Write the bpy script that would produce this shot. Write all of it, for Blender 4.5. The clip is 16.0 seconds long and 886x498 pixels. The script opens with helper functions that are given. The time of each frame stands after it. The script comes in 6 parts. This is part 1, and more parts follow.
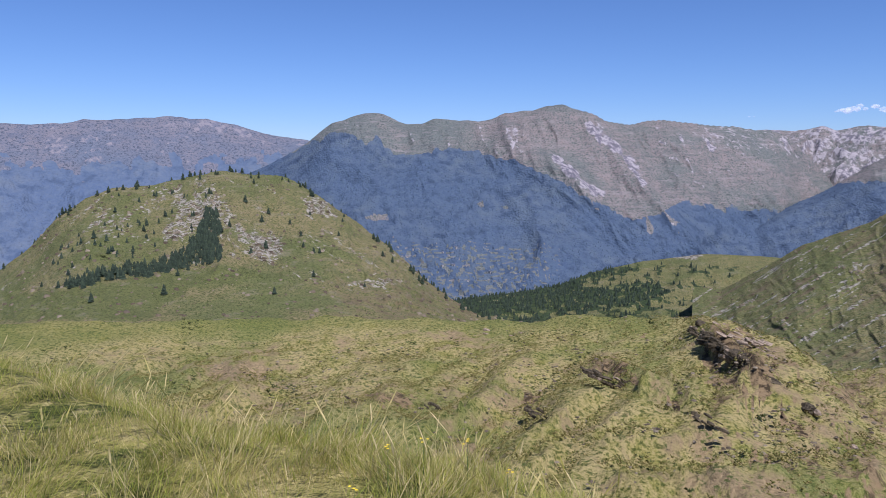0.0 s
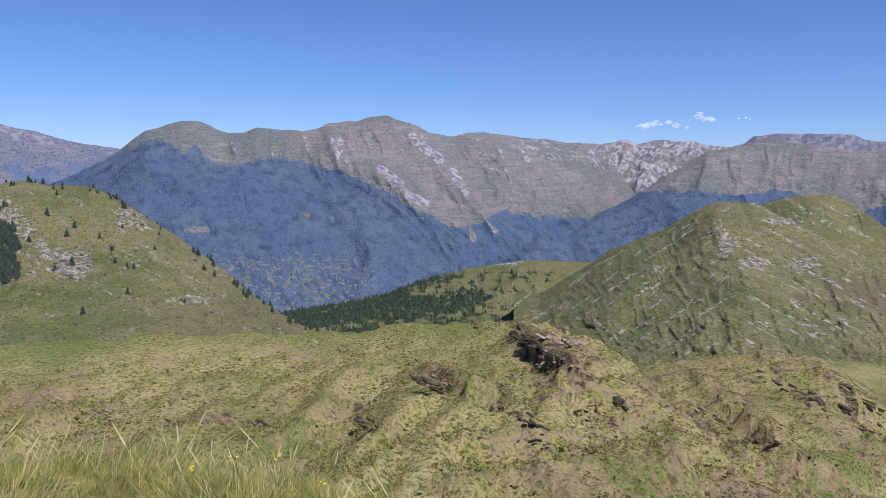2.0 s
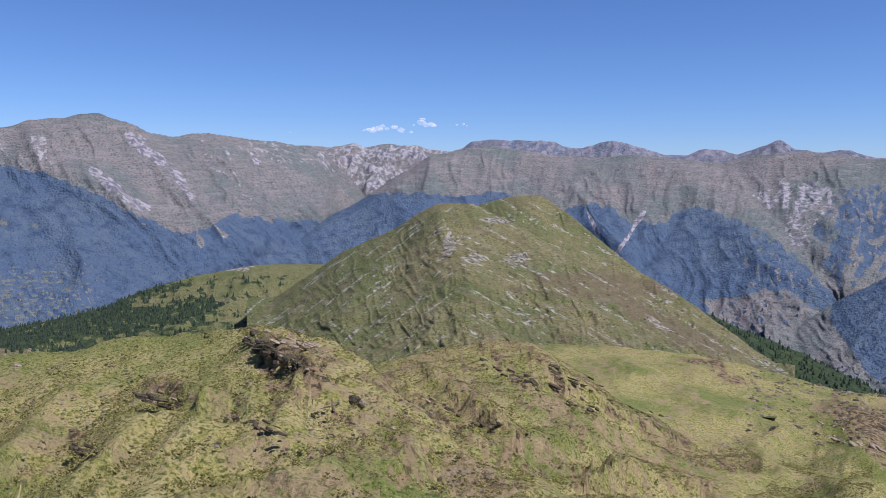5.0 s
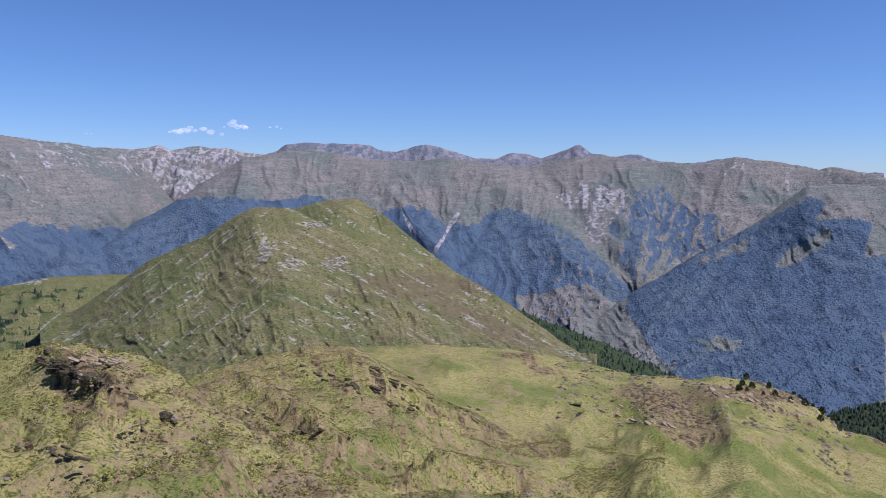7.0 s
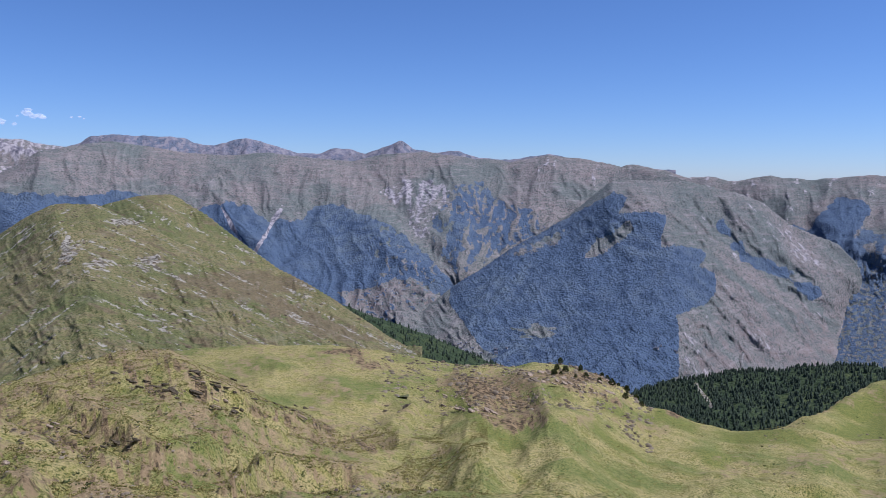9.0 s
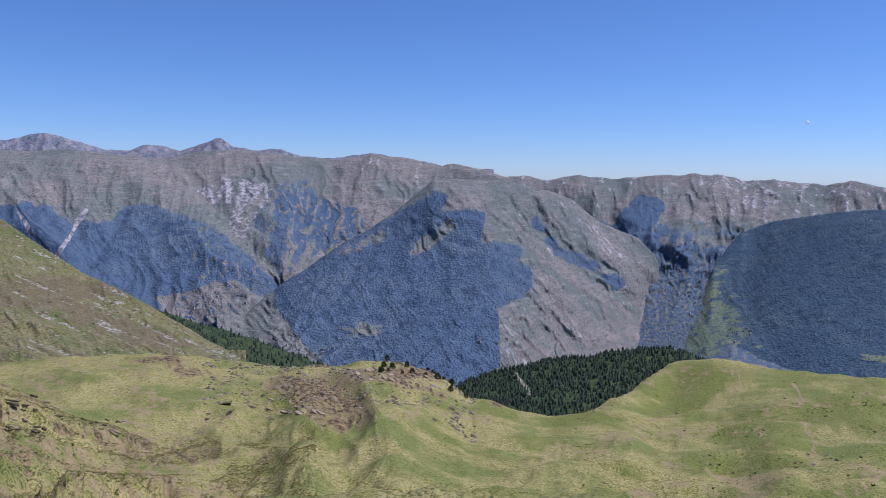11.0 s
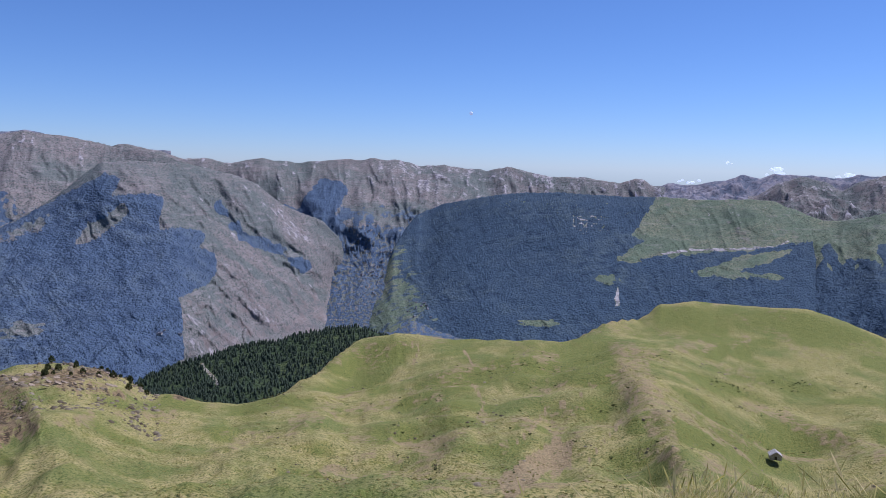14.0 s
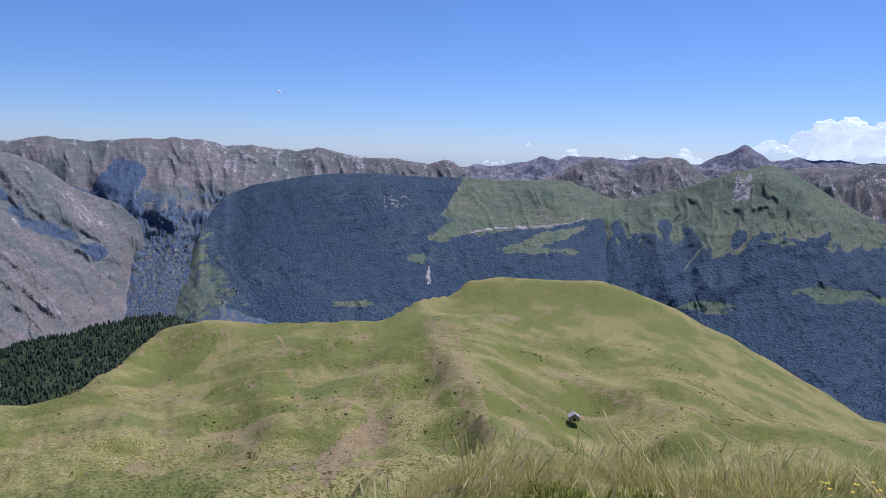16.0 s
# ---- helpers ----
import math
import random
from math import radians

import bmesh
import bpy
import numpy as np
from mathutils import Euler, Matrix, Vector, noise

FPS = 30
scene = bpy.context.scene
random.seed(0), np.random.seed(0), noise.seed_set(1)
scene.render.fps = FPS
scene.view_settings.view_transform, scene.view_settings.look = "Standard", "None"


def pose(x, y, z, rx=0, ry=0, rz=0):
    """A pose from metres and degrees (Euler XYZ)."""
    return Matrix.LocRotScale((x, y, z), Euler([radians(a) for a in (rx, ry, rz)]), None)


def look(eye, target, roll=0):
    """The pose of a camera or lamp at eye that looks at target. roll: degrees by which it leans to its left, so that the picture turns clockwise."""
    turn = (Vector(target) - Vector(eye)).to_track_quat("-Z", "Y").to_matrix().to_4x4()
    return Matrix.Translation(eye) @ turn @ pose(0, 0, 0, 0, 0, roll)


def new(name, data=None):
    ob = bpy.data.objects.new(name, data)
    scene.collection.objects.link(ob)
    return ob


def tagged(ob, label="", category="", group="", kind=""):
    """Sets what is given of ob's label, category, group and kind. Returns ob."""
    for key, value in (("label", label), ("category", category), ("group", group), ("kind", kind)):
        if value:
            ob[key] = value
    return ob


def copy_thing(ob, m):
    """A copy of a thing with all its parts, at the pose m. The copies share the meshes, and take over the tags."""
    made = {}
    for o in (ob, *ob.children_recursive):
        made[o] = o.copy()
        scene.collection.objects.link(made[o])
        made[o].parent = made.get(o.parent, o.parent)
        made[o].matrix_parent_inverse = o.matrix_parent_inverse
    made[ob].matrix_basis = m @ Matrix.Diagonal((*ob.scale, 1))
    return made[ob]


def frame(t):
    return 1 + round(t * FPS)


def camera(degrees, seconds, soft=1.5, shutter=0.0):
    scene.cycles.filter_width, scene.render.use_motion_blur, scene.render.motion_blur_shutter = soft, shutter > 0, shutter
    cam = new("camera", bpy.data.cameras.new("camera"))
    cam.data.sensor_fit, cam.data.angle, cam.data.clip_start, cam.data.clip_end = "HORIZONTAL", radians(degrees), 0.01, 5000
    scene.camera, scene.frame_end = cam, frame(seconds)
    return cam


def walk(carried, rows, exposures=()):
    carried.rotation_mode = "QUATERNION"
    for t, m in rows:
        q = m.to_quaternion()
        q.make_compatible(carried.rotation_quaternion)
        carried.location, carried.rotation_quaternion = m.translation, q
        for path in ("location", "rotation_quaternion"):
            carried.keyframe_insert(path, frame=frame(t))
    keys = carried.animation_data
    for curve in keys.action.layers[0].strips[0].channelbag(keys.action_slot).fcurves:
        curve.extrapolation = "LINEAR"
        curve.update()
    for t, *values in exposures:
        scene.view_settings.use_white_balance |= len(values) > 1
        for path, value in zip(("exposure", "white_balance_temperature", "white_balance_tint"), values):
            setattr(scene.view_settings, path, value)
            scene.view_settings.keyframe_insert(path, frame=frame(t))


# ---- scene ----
cam = camera(59.24, 16.0, soft=0.7)
# seconds, metres from the turning point, pitch, lean and turn in degrees
ROWS = [
    (0.0, -0.000, 0.420, 0.000, 83.50, -0.25, 0.03),
    (0.5, 0.020, 0.419, -0.002, 83.71, -0.30, -2.80),
    (1.0, 0.043, 0.418, -0.003, 83.91, -0.31, -5.84),
    (1.5, 0.067, 0.415, -0.005, 84.14, -0.37, -9.14),
    (2.0, 0.092, 0.410, -0.006, 84.32, -0.41, -12.67),
    (2.5, 0.117, 0.403, -0.008, 84.43, -0.45, -16.15),
    (3.0, 0.140, 0.396, -0.009, 84.47, -0.43, -19.50),
    (3.5, 0.162, 0.387, -0.011, 84.47, -0.49, -22.76),
    (4.0, 0.183, 0.378, -0.013, 84.50, -0.53, -25.86),
    (6.5, 0.282, 0.311, -0.020, 84.95, -0.27, -42.22),
    (7.0, 0.300, 0.294, -0.022, 84.99, -0.23, -45.60),
    (7.5, 0.316, 0.276, -0.023, 84.97, -0.19, -48.83),
    (8.0, 0.331, 0.258, -0.025, 84.91, -0.21, -52.07),
    (8.5, 0.345, 0.239, -0.027, 84.83, -0.29, -55.31),
    (9.0, 0.358, 0.220, -0.028, 84.72, -0.42, -58.45),
    (11.5, 0.405, 0.111, -0.036, 84.67, -0.56, -74.66),
    (12.0, 0.411, 0.086, -0.038, 84.55, -0.67, -78.12),
    (12.5, 0.416, 0.060, -0.039, 84.47, -0.89, -81.79),
    (13.0, 0.419, 0.030, -0.041, 84.31, -1.06, -85.85),
    (13.5, 0.420, -0.001, -0.042, 84.11, -1.18, -90.11),
    (14.0, 0.419, -0.030, -0.044, 83.89, -1.25, -94.13),
    (14.5, 0.416, -0.057, -0.045, 83.66, -1.35, -97.74),
    (15.0, 0.412, -0.082, -0.047, 83.35, -1.38, -101.19),
    (15.5, 0.407, -0.105, -0.048, 83.06, -1.46, -104.54),
    (16.0, 0.400, -0.129, -0.050, 82.83, -1.61, -107.90),
]
walk(cam, [(t, pose(x, y, z, rx, ry, rz)) for t, x, y, z, rx, ry, rz in ROWS],
     exposures=[(0.0, 0.27, 5400, 23), (7.0, 0.24, 5350, 21), (11.5, 0.20, 5150, 23), (16.0, 0.14, 5200, 24)])

# ---- sky and sun ----
SUN_BEARING, SUN_HEIGHT = 152.0, 59.0
world = bpy.data.worlds.new("sky")
scene.world = world
world.use_nodes = True
sky = world.node_tree.nodes.new("ShaderNodeTexSky")
sky.sky_type = "NISHITA"
sky.sun_disc = False
sky.sun_elevation = radians(SUN_HEIGHT)
sky.sun_rotation = radians(SUN_BEARING)
sky.altitude = 2200.0
sky.air_density = 1.0
sky.dust_density = 0.7
sky.ozone_density = 7.0
back = world.node_tree.nodes["Background"]
back.inputs["Strength"].default_value = 0.082
world.node_tree.links.new(sky.outputs[0], back.inputs["Color"])

sun = new("sun", bpy.data.lights.new("sun", "SUN"))
sun.data.energy = 4.4
sun.data.angle = radians(0.53)
sun.data.color = (1.0, 0.94, 0.84)
sb, sh = radians(SUN_BEARING), radians(SUN_HEIGHT)
sun.matrix_world = look((300 * math.sin(sb) * math.cos(sh), 300 * math.cos(sb) * math.cos(sh), 300 * math.sin(sh)), (0, 0, 0))


# ---- noise ----
PERM = np.random.RandomState(7).permutation(256)
GRAD = np.array([(math.cos(k * math.pi / 8), math.sin(k * math.pi / 8)) for k in range(16)])


def perlin(x, y, seed=0):
    """Smooth noise, about -0.7 to 0.7."""
    x, y = np.asarray(x, float) + seed * 17.31, np.asarray(y, float) + seed * 9.77
    i, j = np.floor(x).astype(int), np.floor(y).astype(int)
    u, v = x - i, y - j

    def corner(di, dj):
        g = GRAD[PERM[(PERM[(i + di) & 255] + j + dj) & 255] & 15]
        return g[..., 0] * (u - di) + g[..., 1] * (v - dj)

    fu, fv = u * u * u * (u * (u * 6 - 15) + 10), v * v * v * (v * (v * 6 - 15) + 10)
    a = corner(0, 0) * (1 - fu) + corner(1, 0) * fu
    b = corner(0, 1) * (1 - fu) + corner(1, 1) * fu
    return a * (1 - fv) + b * fv


def fbm(x, y, octaves=4, seed=0):
    total, gain = 0.0, 1.0
    for k in range(octaves):
        total = total + gain * perlin(x * 2 ** k, y * 2 ** k, seed + 3 * k)
        gain *= 0.5
    return total


def ridged(x, y, octaves=4, seed=0):
    """Sharp crests and rounded troughs, 0 to about 1."""
    total, gain, weight = 0.0, 0.5, 1.0
    for k in range(octaves):
        n = (1 - np.abs(perlin(x * 2 ** k, y * 2 ** k, seed + 5 * k)) * 1.7) ** 2
        total = total + gain * n * weight
        weight = np.clip(n, 0, 1)
        gain *= 0.5
    return total


def step(a, b, x):
    s = np.clip((x - a) / (b - a), 0, 1)
    return s * s * (3 - 2 * s)


def spot(bearing, height, b0, h0, wide, high):
    """1 in the middle of an oval patch of a face, 0 outside it."""
    far = np.sqrt(((bearing - b0) / wide) ** 2 + ((height - h0) / high) ** 2)
    far = far + 0.9 * fbm((bearing - b0) / wide * 1.3 + h0, (height - h0) / high * 1.3 + b0, 3, 2)
    return np.clip(1.5 - 1.15 * far, 0, 1)


def along(bearing, pairs):
    """A value along the bearings, from a short list of (bearing, value)."""
    return np.interp(bearing, [p[0] for p in pairs], [p[1] for p in pairs])


def up(degrees_up):
    return np.tan(np.radians(degrees_up))


# ---- materials ----
def node(tree, kind, **values):
    n = tree.nodes.new(kind)
    for key, value in values.items():
        n.inputs[key.replace("_", " ")].default_value = value
    return n


def plug(tree, value, socket):
    if hasattr(value, "is_linked"):
        tree.links.new(value, socket)
    else:
        socket.default_value = value


def maths(tree, what, a, b=0.0, c=0.0):
    n = tree.nodes.new("ShaderNodeMath")
    n.operation = what
    for value, socket in zip((a, b, c), n.inputs):
        plug(tree, value, socket)
    return n.outputs[0]


def blend(tree, fac, a, b):
    n = tree.nodes.new("ShaderNodeMix")
    n.data_type = "RGBA"
    for value, socket in ((fac, n.inputs[0]), (a, n.inputs[6]), (b, n.inputs[7])):
        plug(tree, (*value, 1) if isinstance(value, tuple) and len(value) == 3 else value, socket)
    return n.outputs[2]


def span(tree, value, lo, hi, smooth=True):
    n = tree.nodes.new("ShaderNodeMapRange")
    n.interpolation_type = "SMOOTHSTEP" if smooth else "LINEAR"
    plug(tree, value, n.inputs[0])
    n.inputs[1].default_value, n.inputs[2].default_value = lo, hi
    return n.outputs[0]


def grain(tree, place, metres, detail=5.0, rough=0.6, stretch=None):
    n = node(tree, "ShaderNodeTexNoise", Scale=1.0 / metres, Detail=detail, Roughness=rough)
    if stretch:
        m = node(tree, "ShaderNodeMapping", Scale=stretch)
        tree.links.new(place, m.inputs[0])
        place = m.outputs[0]
    tree.links.new(place, n.inputs["Vector"])
    return n.outputs[0]


def plain(name, colour, rough=0.85, vary=0.25, metres=0.2, metal=0.0, bump=0.0):
    """A surface of one colour with grain at two sizes."""
    mat = bpy.data.materials.new(name)
    mat.use_nodes = True
    tree = mat.node_tree
    shader = tree.nodes["Principled BSDF"]
    place = tree.nodes.new("ShaderNodeTexCoord").outputs["Object"]
    fine, coarse = grain(tree, place, metres), grain(tree, place, metres * 7)
    dark = tuple(c * (1 - vary) for c in colour)
    light = tuple(min(1, c * (1 + vary)) for c in colour)
    mixed = maths(tree, "ADD", maths(tree, "MULTIPLY", fine, 0.6), maths(tree, "MULTIPLY", coarse, 0.4))
    tree.links.new(blend(tree, span(tree, mixed, 0.35, 0.65), dark, light), shader.inputs["Base Color"])
    shader.inputs["Roughness"].default_value, shader.inputs["Metallic"].default_value = rough, metal
    shader.inputs["Specular IOR Level"].default_value = 0.2
    if bump:
        b = node(tree, "ShaderNodeBump", Strength=bump, Distance=metres)
        tree.links.new(fine, b.inputs["Height"])
        tree.links.new(b.outputs[0], shader.inputs["Normal"])
    return mat


def land(name, metres, grass, dry, lush, soil, rock, dark_rock, forest, forest_light, crown, bump=0.6, scrubby=0.7, banded=0.4):
    """Open land: grass of three tones, and soil, rock and forest where the mesh's own covers say so. metres: the size of a tussock."""
    mat = bpy.data.materials.new(name)
    mat.use_nodes = True
    tree = mat.node_tree
    shader = tree.nodes["Principled BSDF"]
    place = tree.nodes.new("ShaderNodeTexCoord").outputs["Object"]

    def cover(which, noise, soft=0.12, push=0.5):
        n = tree.nodes.new("ShaderNodeAttribute")
        n.attribute_name = which
        wobble = maths(tree, "MULTIPLY", maths(tree, "SUBTRACT", noise, 0.5), push * 2)
        return span(tree, maths(tree, "ADD", n.outputs["Fac"], wobble), 0.5 - soft, 0.5 + soft)

    fine = grain(tree, place, metres, 6, 0.65)
    mid = grain(tree, place, metres * 6, 5, 0.6)
    wide = grain(tree, place, metres * 45, 4, 0.55)
    streak = grain(tree, place, metres * 3, 5, 0.7, (1, 1, 0.25))
    tone = maths(tree, "ADD", maths(tree, "MULTIPLY", fine, 0.5), maths(tree, "MULTIPLY", mid, 0.5))
    turf = blend(tree, span(tree, tone, 0.40, 0.57), grass, dry)
    turf = blend(tree, maths(tree, "MULTIPLY", span(tree, wide, 0.42, 0.66), 0.75), turf, lush)
    lush_more = cover("lush", mid, 0.3)
    turf = blend(tree, lush_more, turf, blend(tree, fine, lush, grass))
    # Shade between tussocks put into the colour: darker where the bump is low.
    turf = blend(tree, maths(tree, "MULTIPLY", span(tree, fine, 0.50, 0.39), 0.85), turf, tuple(c * 0.45 for c in lush))
    micro = grain(tree, place, metres * 0.3, 4, 0.7)
    turf = blend(tree, maths(tree, "MULTIPLY", span(tree, micro, 0.5, 0.34), 0.55), turf, tuple(c * 0.4 for c in grass))
    turf = blend(tree, maths(tree, "MULTIPLY", span(tree, micro, 0.54, 0.68), 0.5), turf, tuple(min(1, c * 1.35) for c in dry))
    colour = blend(tree, cover("soil", mid, 0.2, 0.8), turf, blend(tree, span(tree, fine, 0.35, 0.65), soil, tuple(c * 0.6 for c in soil)))
    scrub = grain(tree, place, metres * 1.7, 6, 0.75)
    patches = maths(tree, "MULTIPLY", span(tree, scrub, 0.54, 0.62), span(tree, mid, 0.40, 0.58))
    colour = blend(tree, maths(tree, "MULTIPLY", patches, scrubby), colour, tuple(0.55 * a + 0.25 * b for a, b in zip(lush, forest)))
    ledge = grain(tree, place, metres * 5, 5, 0.7, (0.35, 0.35, 3.0))
    colour = blend(tree, maths(tree, "MULTIPLY", span(tree, ledge, 0.55, 0.64), banded), colour, blend(tree, fine, rock, soil))
    colour = blend(tree, maths(tree, "MULTIPLY", span(tree, ledge, 0.47, 0.39), banded), colour, tuple(0.5 * (a + b) * 0.8 for a, b in zip(lush, dark_rock)))
    stone = blend(tree, span(tree, streak, 0.43, 0.57), dark_rock, rock)
    rocky = cover("rock", streak, 0.12, 0.9)
    colour = blend(tree, rocky, colour, stone)
    woods = cover("forest", mid, 0.1, 0.8)
    cells = node(tree, "ShaderNodeTexVoronoi", Scale=1.0 / crown)
    tree.links.new(place, cells.inputs["Vector"])
    leaf = blend(tree, cells.outputs["Color"], forest, forest_light)
    leaf = blend(tree, maths(tree, "MULTIPLY", span(tree, wide, 0.4, 0.66), 0.8), leaf, blend(tree, span(tree, mid, 0.3, 0.7), forest, tuple(c * k for c, k in zip(forest_light, (1.35, 1.2, 1.0)))))
    leaf = blend(tree, maths(tree, "MULTIPLY", span(tree, mid, 0.5, 0.3), 0.6), leaf, tuple(c * 0.6 for c in forest))
    colour = blend(tree, woods, colour, leaf)
    tree.links.new(colour, shader.inputs["Base Color"])
    shader.inputs["Roughness"].default_value = 0.92
    shader.inputs["Specular IOR Level"].default_value = 0.1
    b = node(tree, "ShaderNodeBump", Strength=bump, Distance=metres * 0.9)
    relief = maths(tree, "ADD", fine, maths(tree, "MULTIPLY", mid, 1.6))
    tree.links.new(relief, b.inputs["Height"])
    c = node(tree, "ShaderNodeBump", Distance=crown * 0.8)
    tree.links.new(maths(tree, "MULTIPLY", woods, 0.5), c.inputs["Strength"])
    tree.links.new(maths(tree, "MULTIPLY", cells.outputs["Distance"], -1.0), c.inputs["Height"])
    tree.links.new(b.outputs[0], c.inputs["Normal"])
    tree.links.new(c.outputs[0], shader.inputs["Normal"])
    return mat


near_turf = land("mountain_turf", 0.7, (0.235, 0.215, 0.05), (0.42, 0.335, 0.135), (0.115, 0.155, 0.03), (0.37, 0.27, 0.135),
                 (0.27, 0.19, 0.095), (0.06, 0.042, 0.022), (0.022, 0.035, 0.012), (0.05, 0.07, 0.02), 5.0, 1.0, 0.9, 0.0)
hill_turf = land("hill_turf", 2.0, (0.16, 0.155, 0.052), (0.26, 0.21, 0.098), (0.105, 0.132, 0.038), (0.20, 0.155, 0.08),
                 (0.36, 0.325, 0.25), (0.10, 0.085, 0.056), (0.026, 0.042, 0.018), (0.06, 0.08, 0.033), 6.0, 1.0, 0.85, 0.25)
# Forest and dark rock lifted and tinted blue in place of distance haze.
hazy_high_land = land("hazy_mountain_land", 8.0, (0.186, 0.181, 0.158), (0.266, 0.220, 0.192), (0.136, 0.164, 0.141), (0.266, 0.215, 0.186),
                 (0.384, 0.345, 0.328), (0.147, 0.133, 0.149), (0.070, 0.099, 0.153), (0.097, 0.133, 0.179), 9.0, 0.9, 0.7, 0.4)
# The forest colours carry a blue cast that stands for hazy air.
hazy_green_alp = land("hazy_alpine_land", 7.0, (0.15, 0.18, 0.105), (0.215, 0.21, 0.13), (0.11, 0.15, 0.095), (0.28, 0.245, 0.20),
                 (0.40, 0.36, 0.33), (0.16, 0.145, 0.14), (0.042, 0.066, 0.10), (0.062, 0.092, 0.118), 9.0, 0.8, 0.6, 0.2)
# Aerial haze is painted in: each tone here is pushed to blue-grey.
hazy_far_land = land("hazy_range_land", 12.0, (0.155, 0.165, 0.20), (0.205, 0.19, 0.20), (0.13, 0.16, 0.205), (0.24, 0.205, 0.205),
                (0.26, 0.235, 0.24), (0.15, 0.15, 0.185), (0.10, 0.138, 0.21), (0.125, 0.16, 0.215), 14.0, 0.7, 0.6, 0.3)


# ---- the land: hills and ranges as crests that fall towards the valley ----
def sheet(name, bearing, distance, height, covers, material):
    """A grid of land from bearings (degrees from ahead, clockwise), distances and heights, with its covers."""
    rows, cols = height.shape
    turn = np.radians(bearing)
    verts = np.stack([distance * np.sin(turn), distance * np.cos(turn), height], -1).reshape(-1, 3)
    k = np.arange(rows * cols).reshape(rows, cols)
    quads = np.stack([k[:-1, :-1], k[:-1, 1:], k[1:, 1:], k[1:, :-1]], -1).reshape(-1, 4)[:, ::-1]
    mesh = bpy.data.meshes.new(name)
    mesh.vertices.add(len(verts))
    mesh.vertices.foreach_set("co", verts.astype(np.float32).ravel())
    mesh.loops.add(quads.size)
    mesh.loops.foreach_set("vertex_index", quads.astype(np.int32).ravel())
    mesh.polygons.add(len(quads))
    mesh.polygons.foreach_set("loop_start", np.arange(0, quads.size, 4, dtype=np.int32))
    mesh.update(calc_edges=True)
    mesh.polygons.foreach_set("use_smooth", np.ones(len(quads), bool))
    for which in ("forest", "rock", "soil", "lush"):
        layer = mesh.attributes.new(which, "FLOAT", "POINT")
        layer.data.foreach_set("value", np.broadcast_to(covers.get(which, 0.0), height.shape).astype(np.float32).ravel())
    mesh.materials.append(material)
    return new(name, mesh)


GRID = np.arange(-200, 200, 0.05)


def soft_along(bearing, pairs, width):
    """As along(), with its corners rounded over some degrees."""
    return np.interp(bearing, GRID, softened(along(GRID, pairs), width))


def softened(values, width):
    k = max(1, int(width / 0.05))
    for _ in range(3):
        values = np.convolve(np.pad(values, (k, k), "edge"), np.ones(2 * k + 1) / (2 * k + 1), "valid")
    return values


def under_along(bearing, pairs, width):
    """A smooth line that stays below the crest."""
    crest = softened(along(GRID, pairs), 0.12)
    line = crest
    for _ in range(4):
        line = np.minimum(softened(line, width * 0.7), crest)
    return np.interp(bearing, GRID, softened(line, width * 0.3))


def crest_land(b, r, crest, reach, foot, foot_reach, bend=1.0, relief=0.0, gully=300.0, jag=0.0, back=0.5, seed=0, lean=0.3, octaves=4, ribs=(), blur=1.2, hold=0.5, calm=0.0):
    """Heights of a crest and the face below it. crest: (bearing, degrees above the eye) along the top, reach: its distance,
    foot and foot_reach: the same for the bottom of the face. Gullies of the given width are cut into the face."""
    rc = soft_along(b, reach, 0.5) if isinstance(reach, list) else np.full_like(b, float(reach))
    rf = along(b, foot_reach) if isinstance(foot_reach, list) else np.full_like(b, float(foot_reach))
    ef = along(b, foot) if isinstance(foot, list) else np.full_like(b, float(foot))
    middle = float(np.mean(rc))
    metres = np.radians(b) * middle
    u = np.log(np.maximum(r, 1) / rf) / np.log(rc / rf)
    ec = soft_along(b, crest, 0.12)
    smooth = under_along(b, crest, blur)
    ec = smooth + (ec - smooth) * step(hold, 1.0, u) ** 1.5 + np.degrees(jag * fbm(metres / (gully * 0.35), r / gully, 4, seed) / rc) * step(0.7, 1.0, u)
    face = ef + (ec - ef) * np.clip(u, 0, 1.0) ** bend
    z = r * up(face)
    z = np.where(r > rc, rc * up(ec) - back * (r - rc), z)
    z = np.where(r < rf, rf * up(ef) - 0.4 * (rf - r), z)
    n = np.full_like(z, 0.5)
    if relief:
        d = middle - r
        warp = fbm(metres / gully * 0.6, d / gully * 0.6, 3, seed + 1)
        n = ridged((metres + lean * d) / gully + 0.7 * warp, d / (gully * 2.0) + 0.7 * warp, octaves, seed)
        low = step(calm, calm + 0.25, u)
        window = step(0.0, 0.3, 1 - u) * low
        n2 = ridged((metres + 1.4 * lean * d) / (gully * 0.33) + warp, d / (gully * 0.6) + warp, 3, seed + 2)
        z = z + relief * (n - 0.55) * window + 0.36 * relief * (n2 - 0.5) * step(0.0, 0.15, 1 - u) * low
        n = 0.65 * n + 0.35 * n2
        for top, bottom, wide, rise in ribs:
            line = top + (bottom - top) * (1 - u) + 0.35 * wide * warp
            z = z + rise * np.exp(-((b - line) / wide) ** 2) * step(0.0, 0.3, 1 - u) * step(0, 0.3, u)
    return z, np.clip(u, 0, 1), n


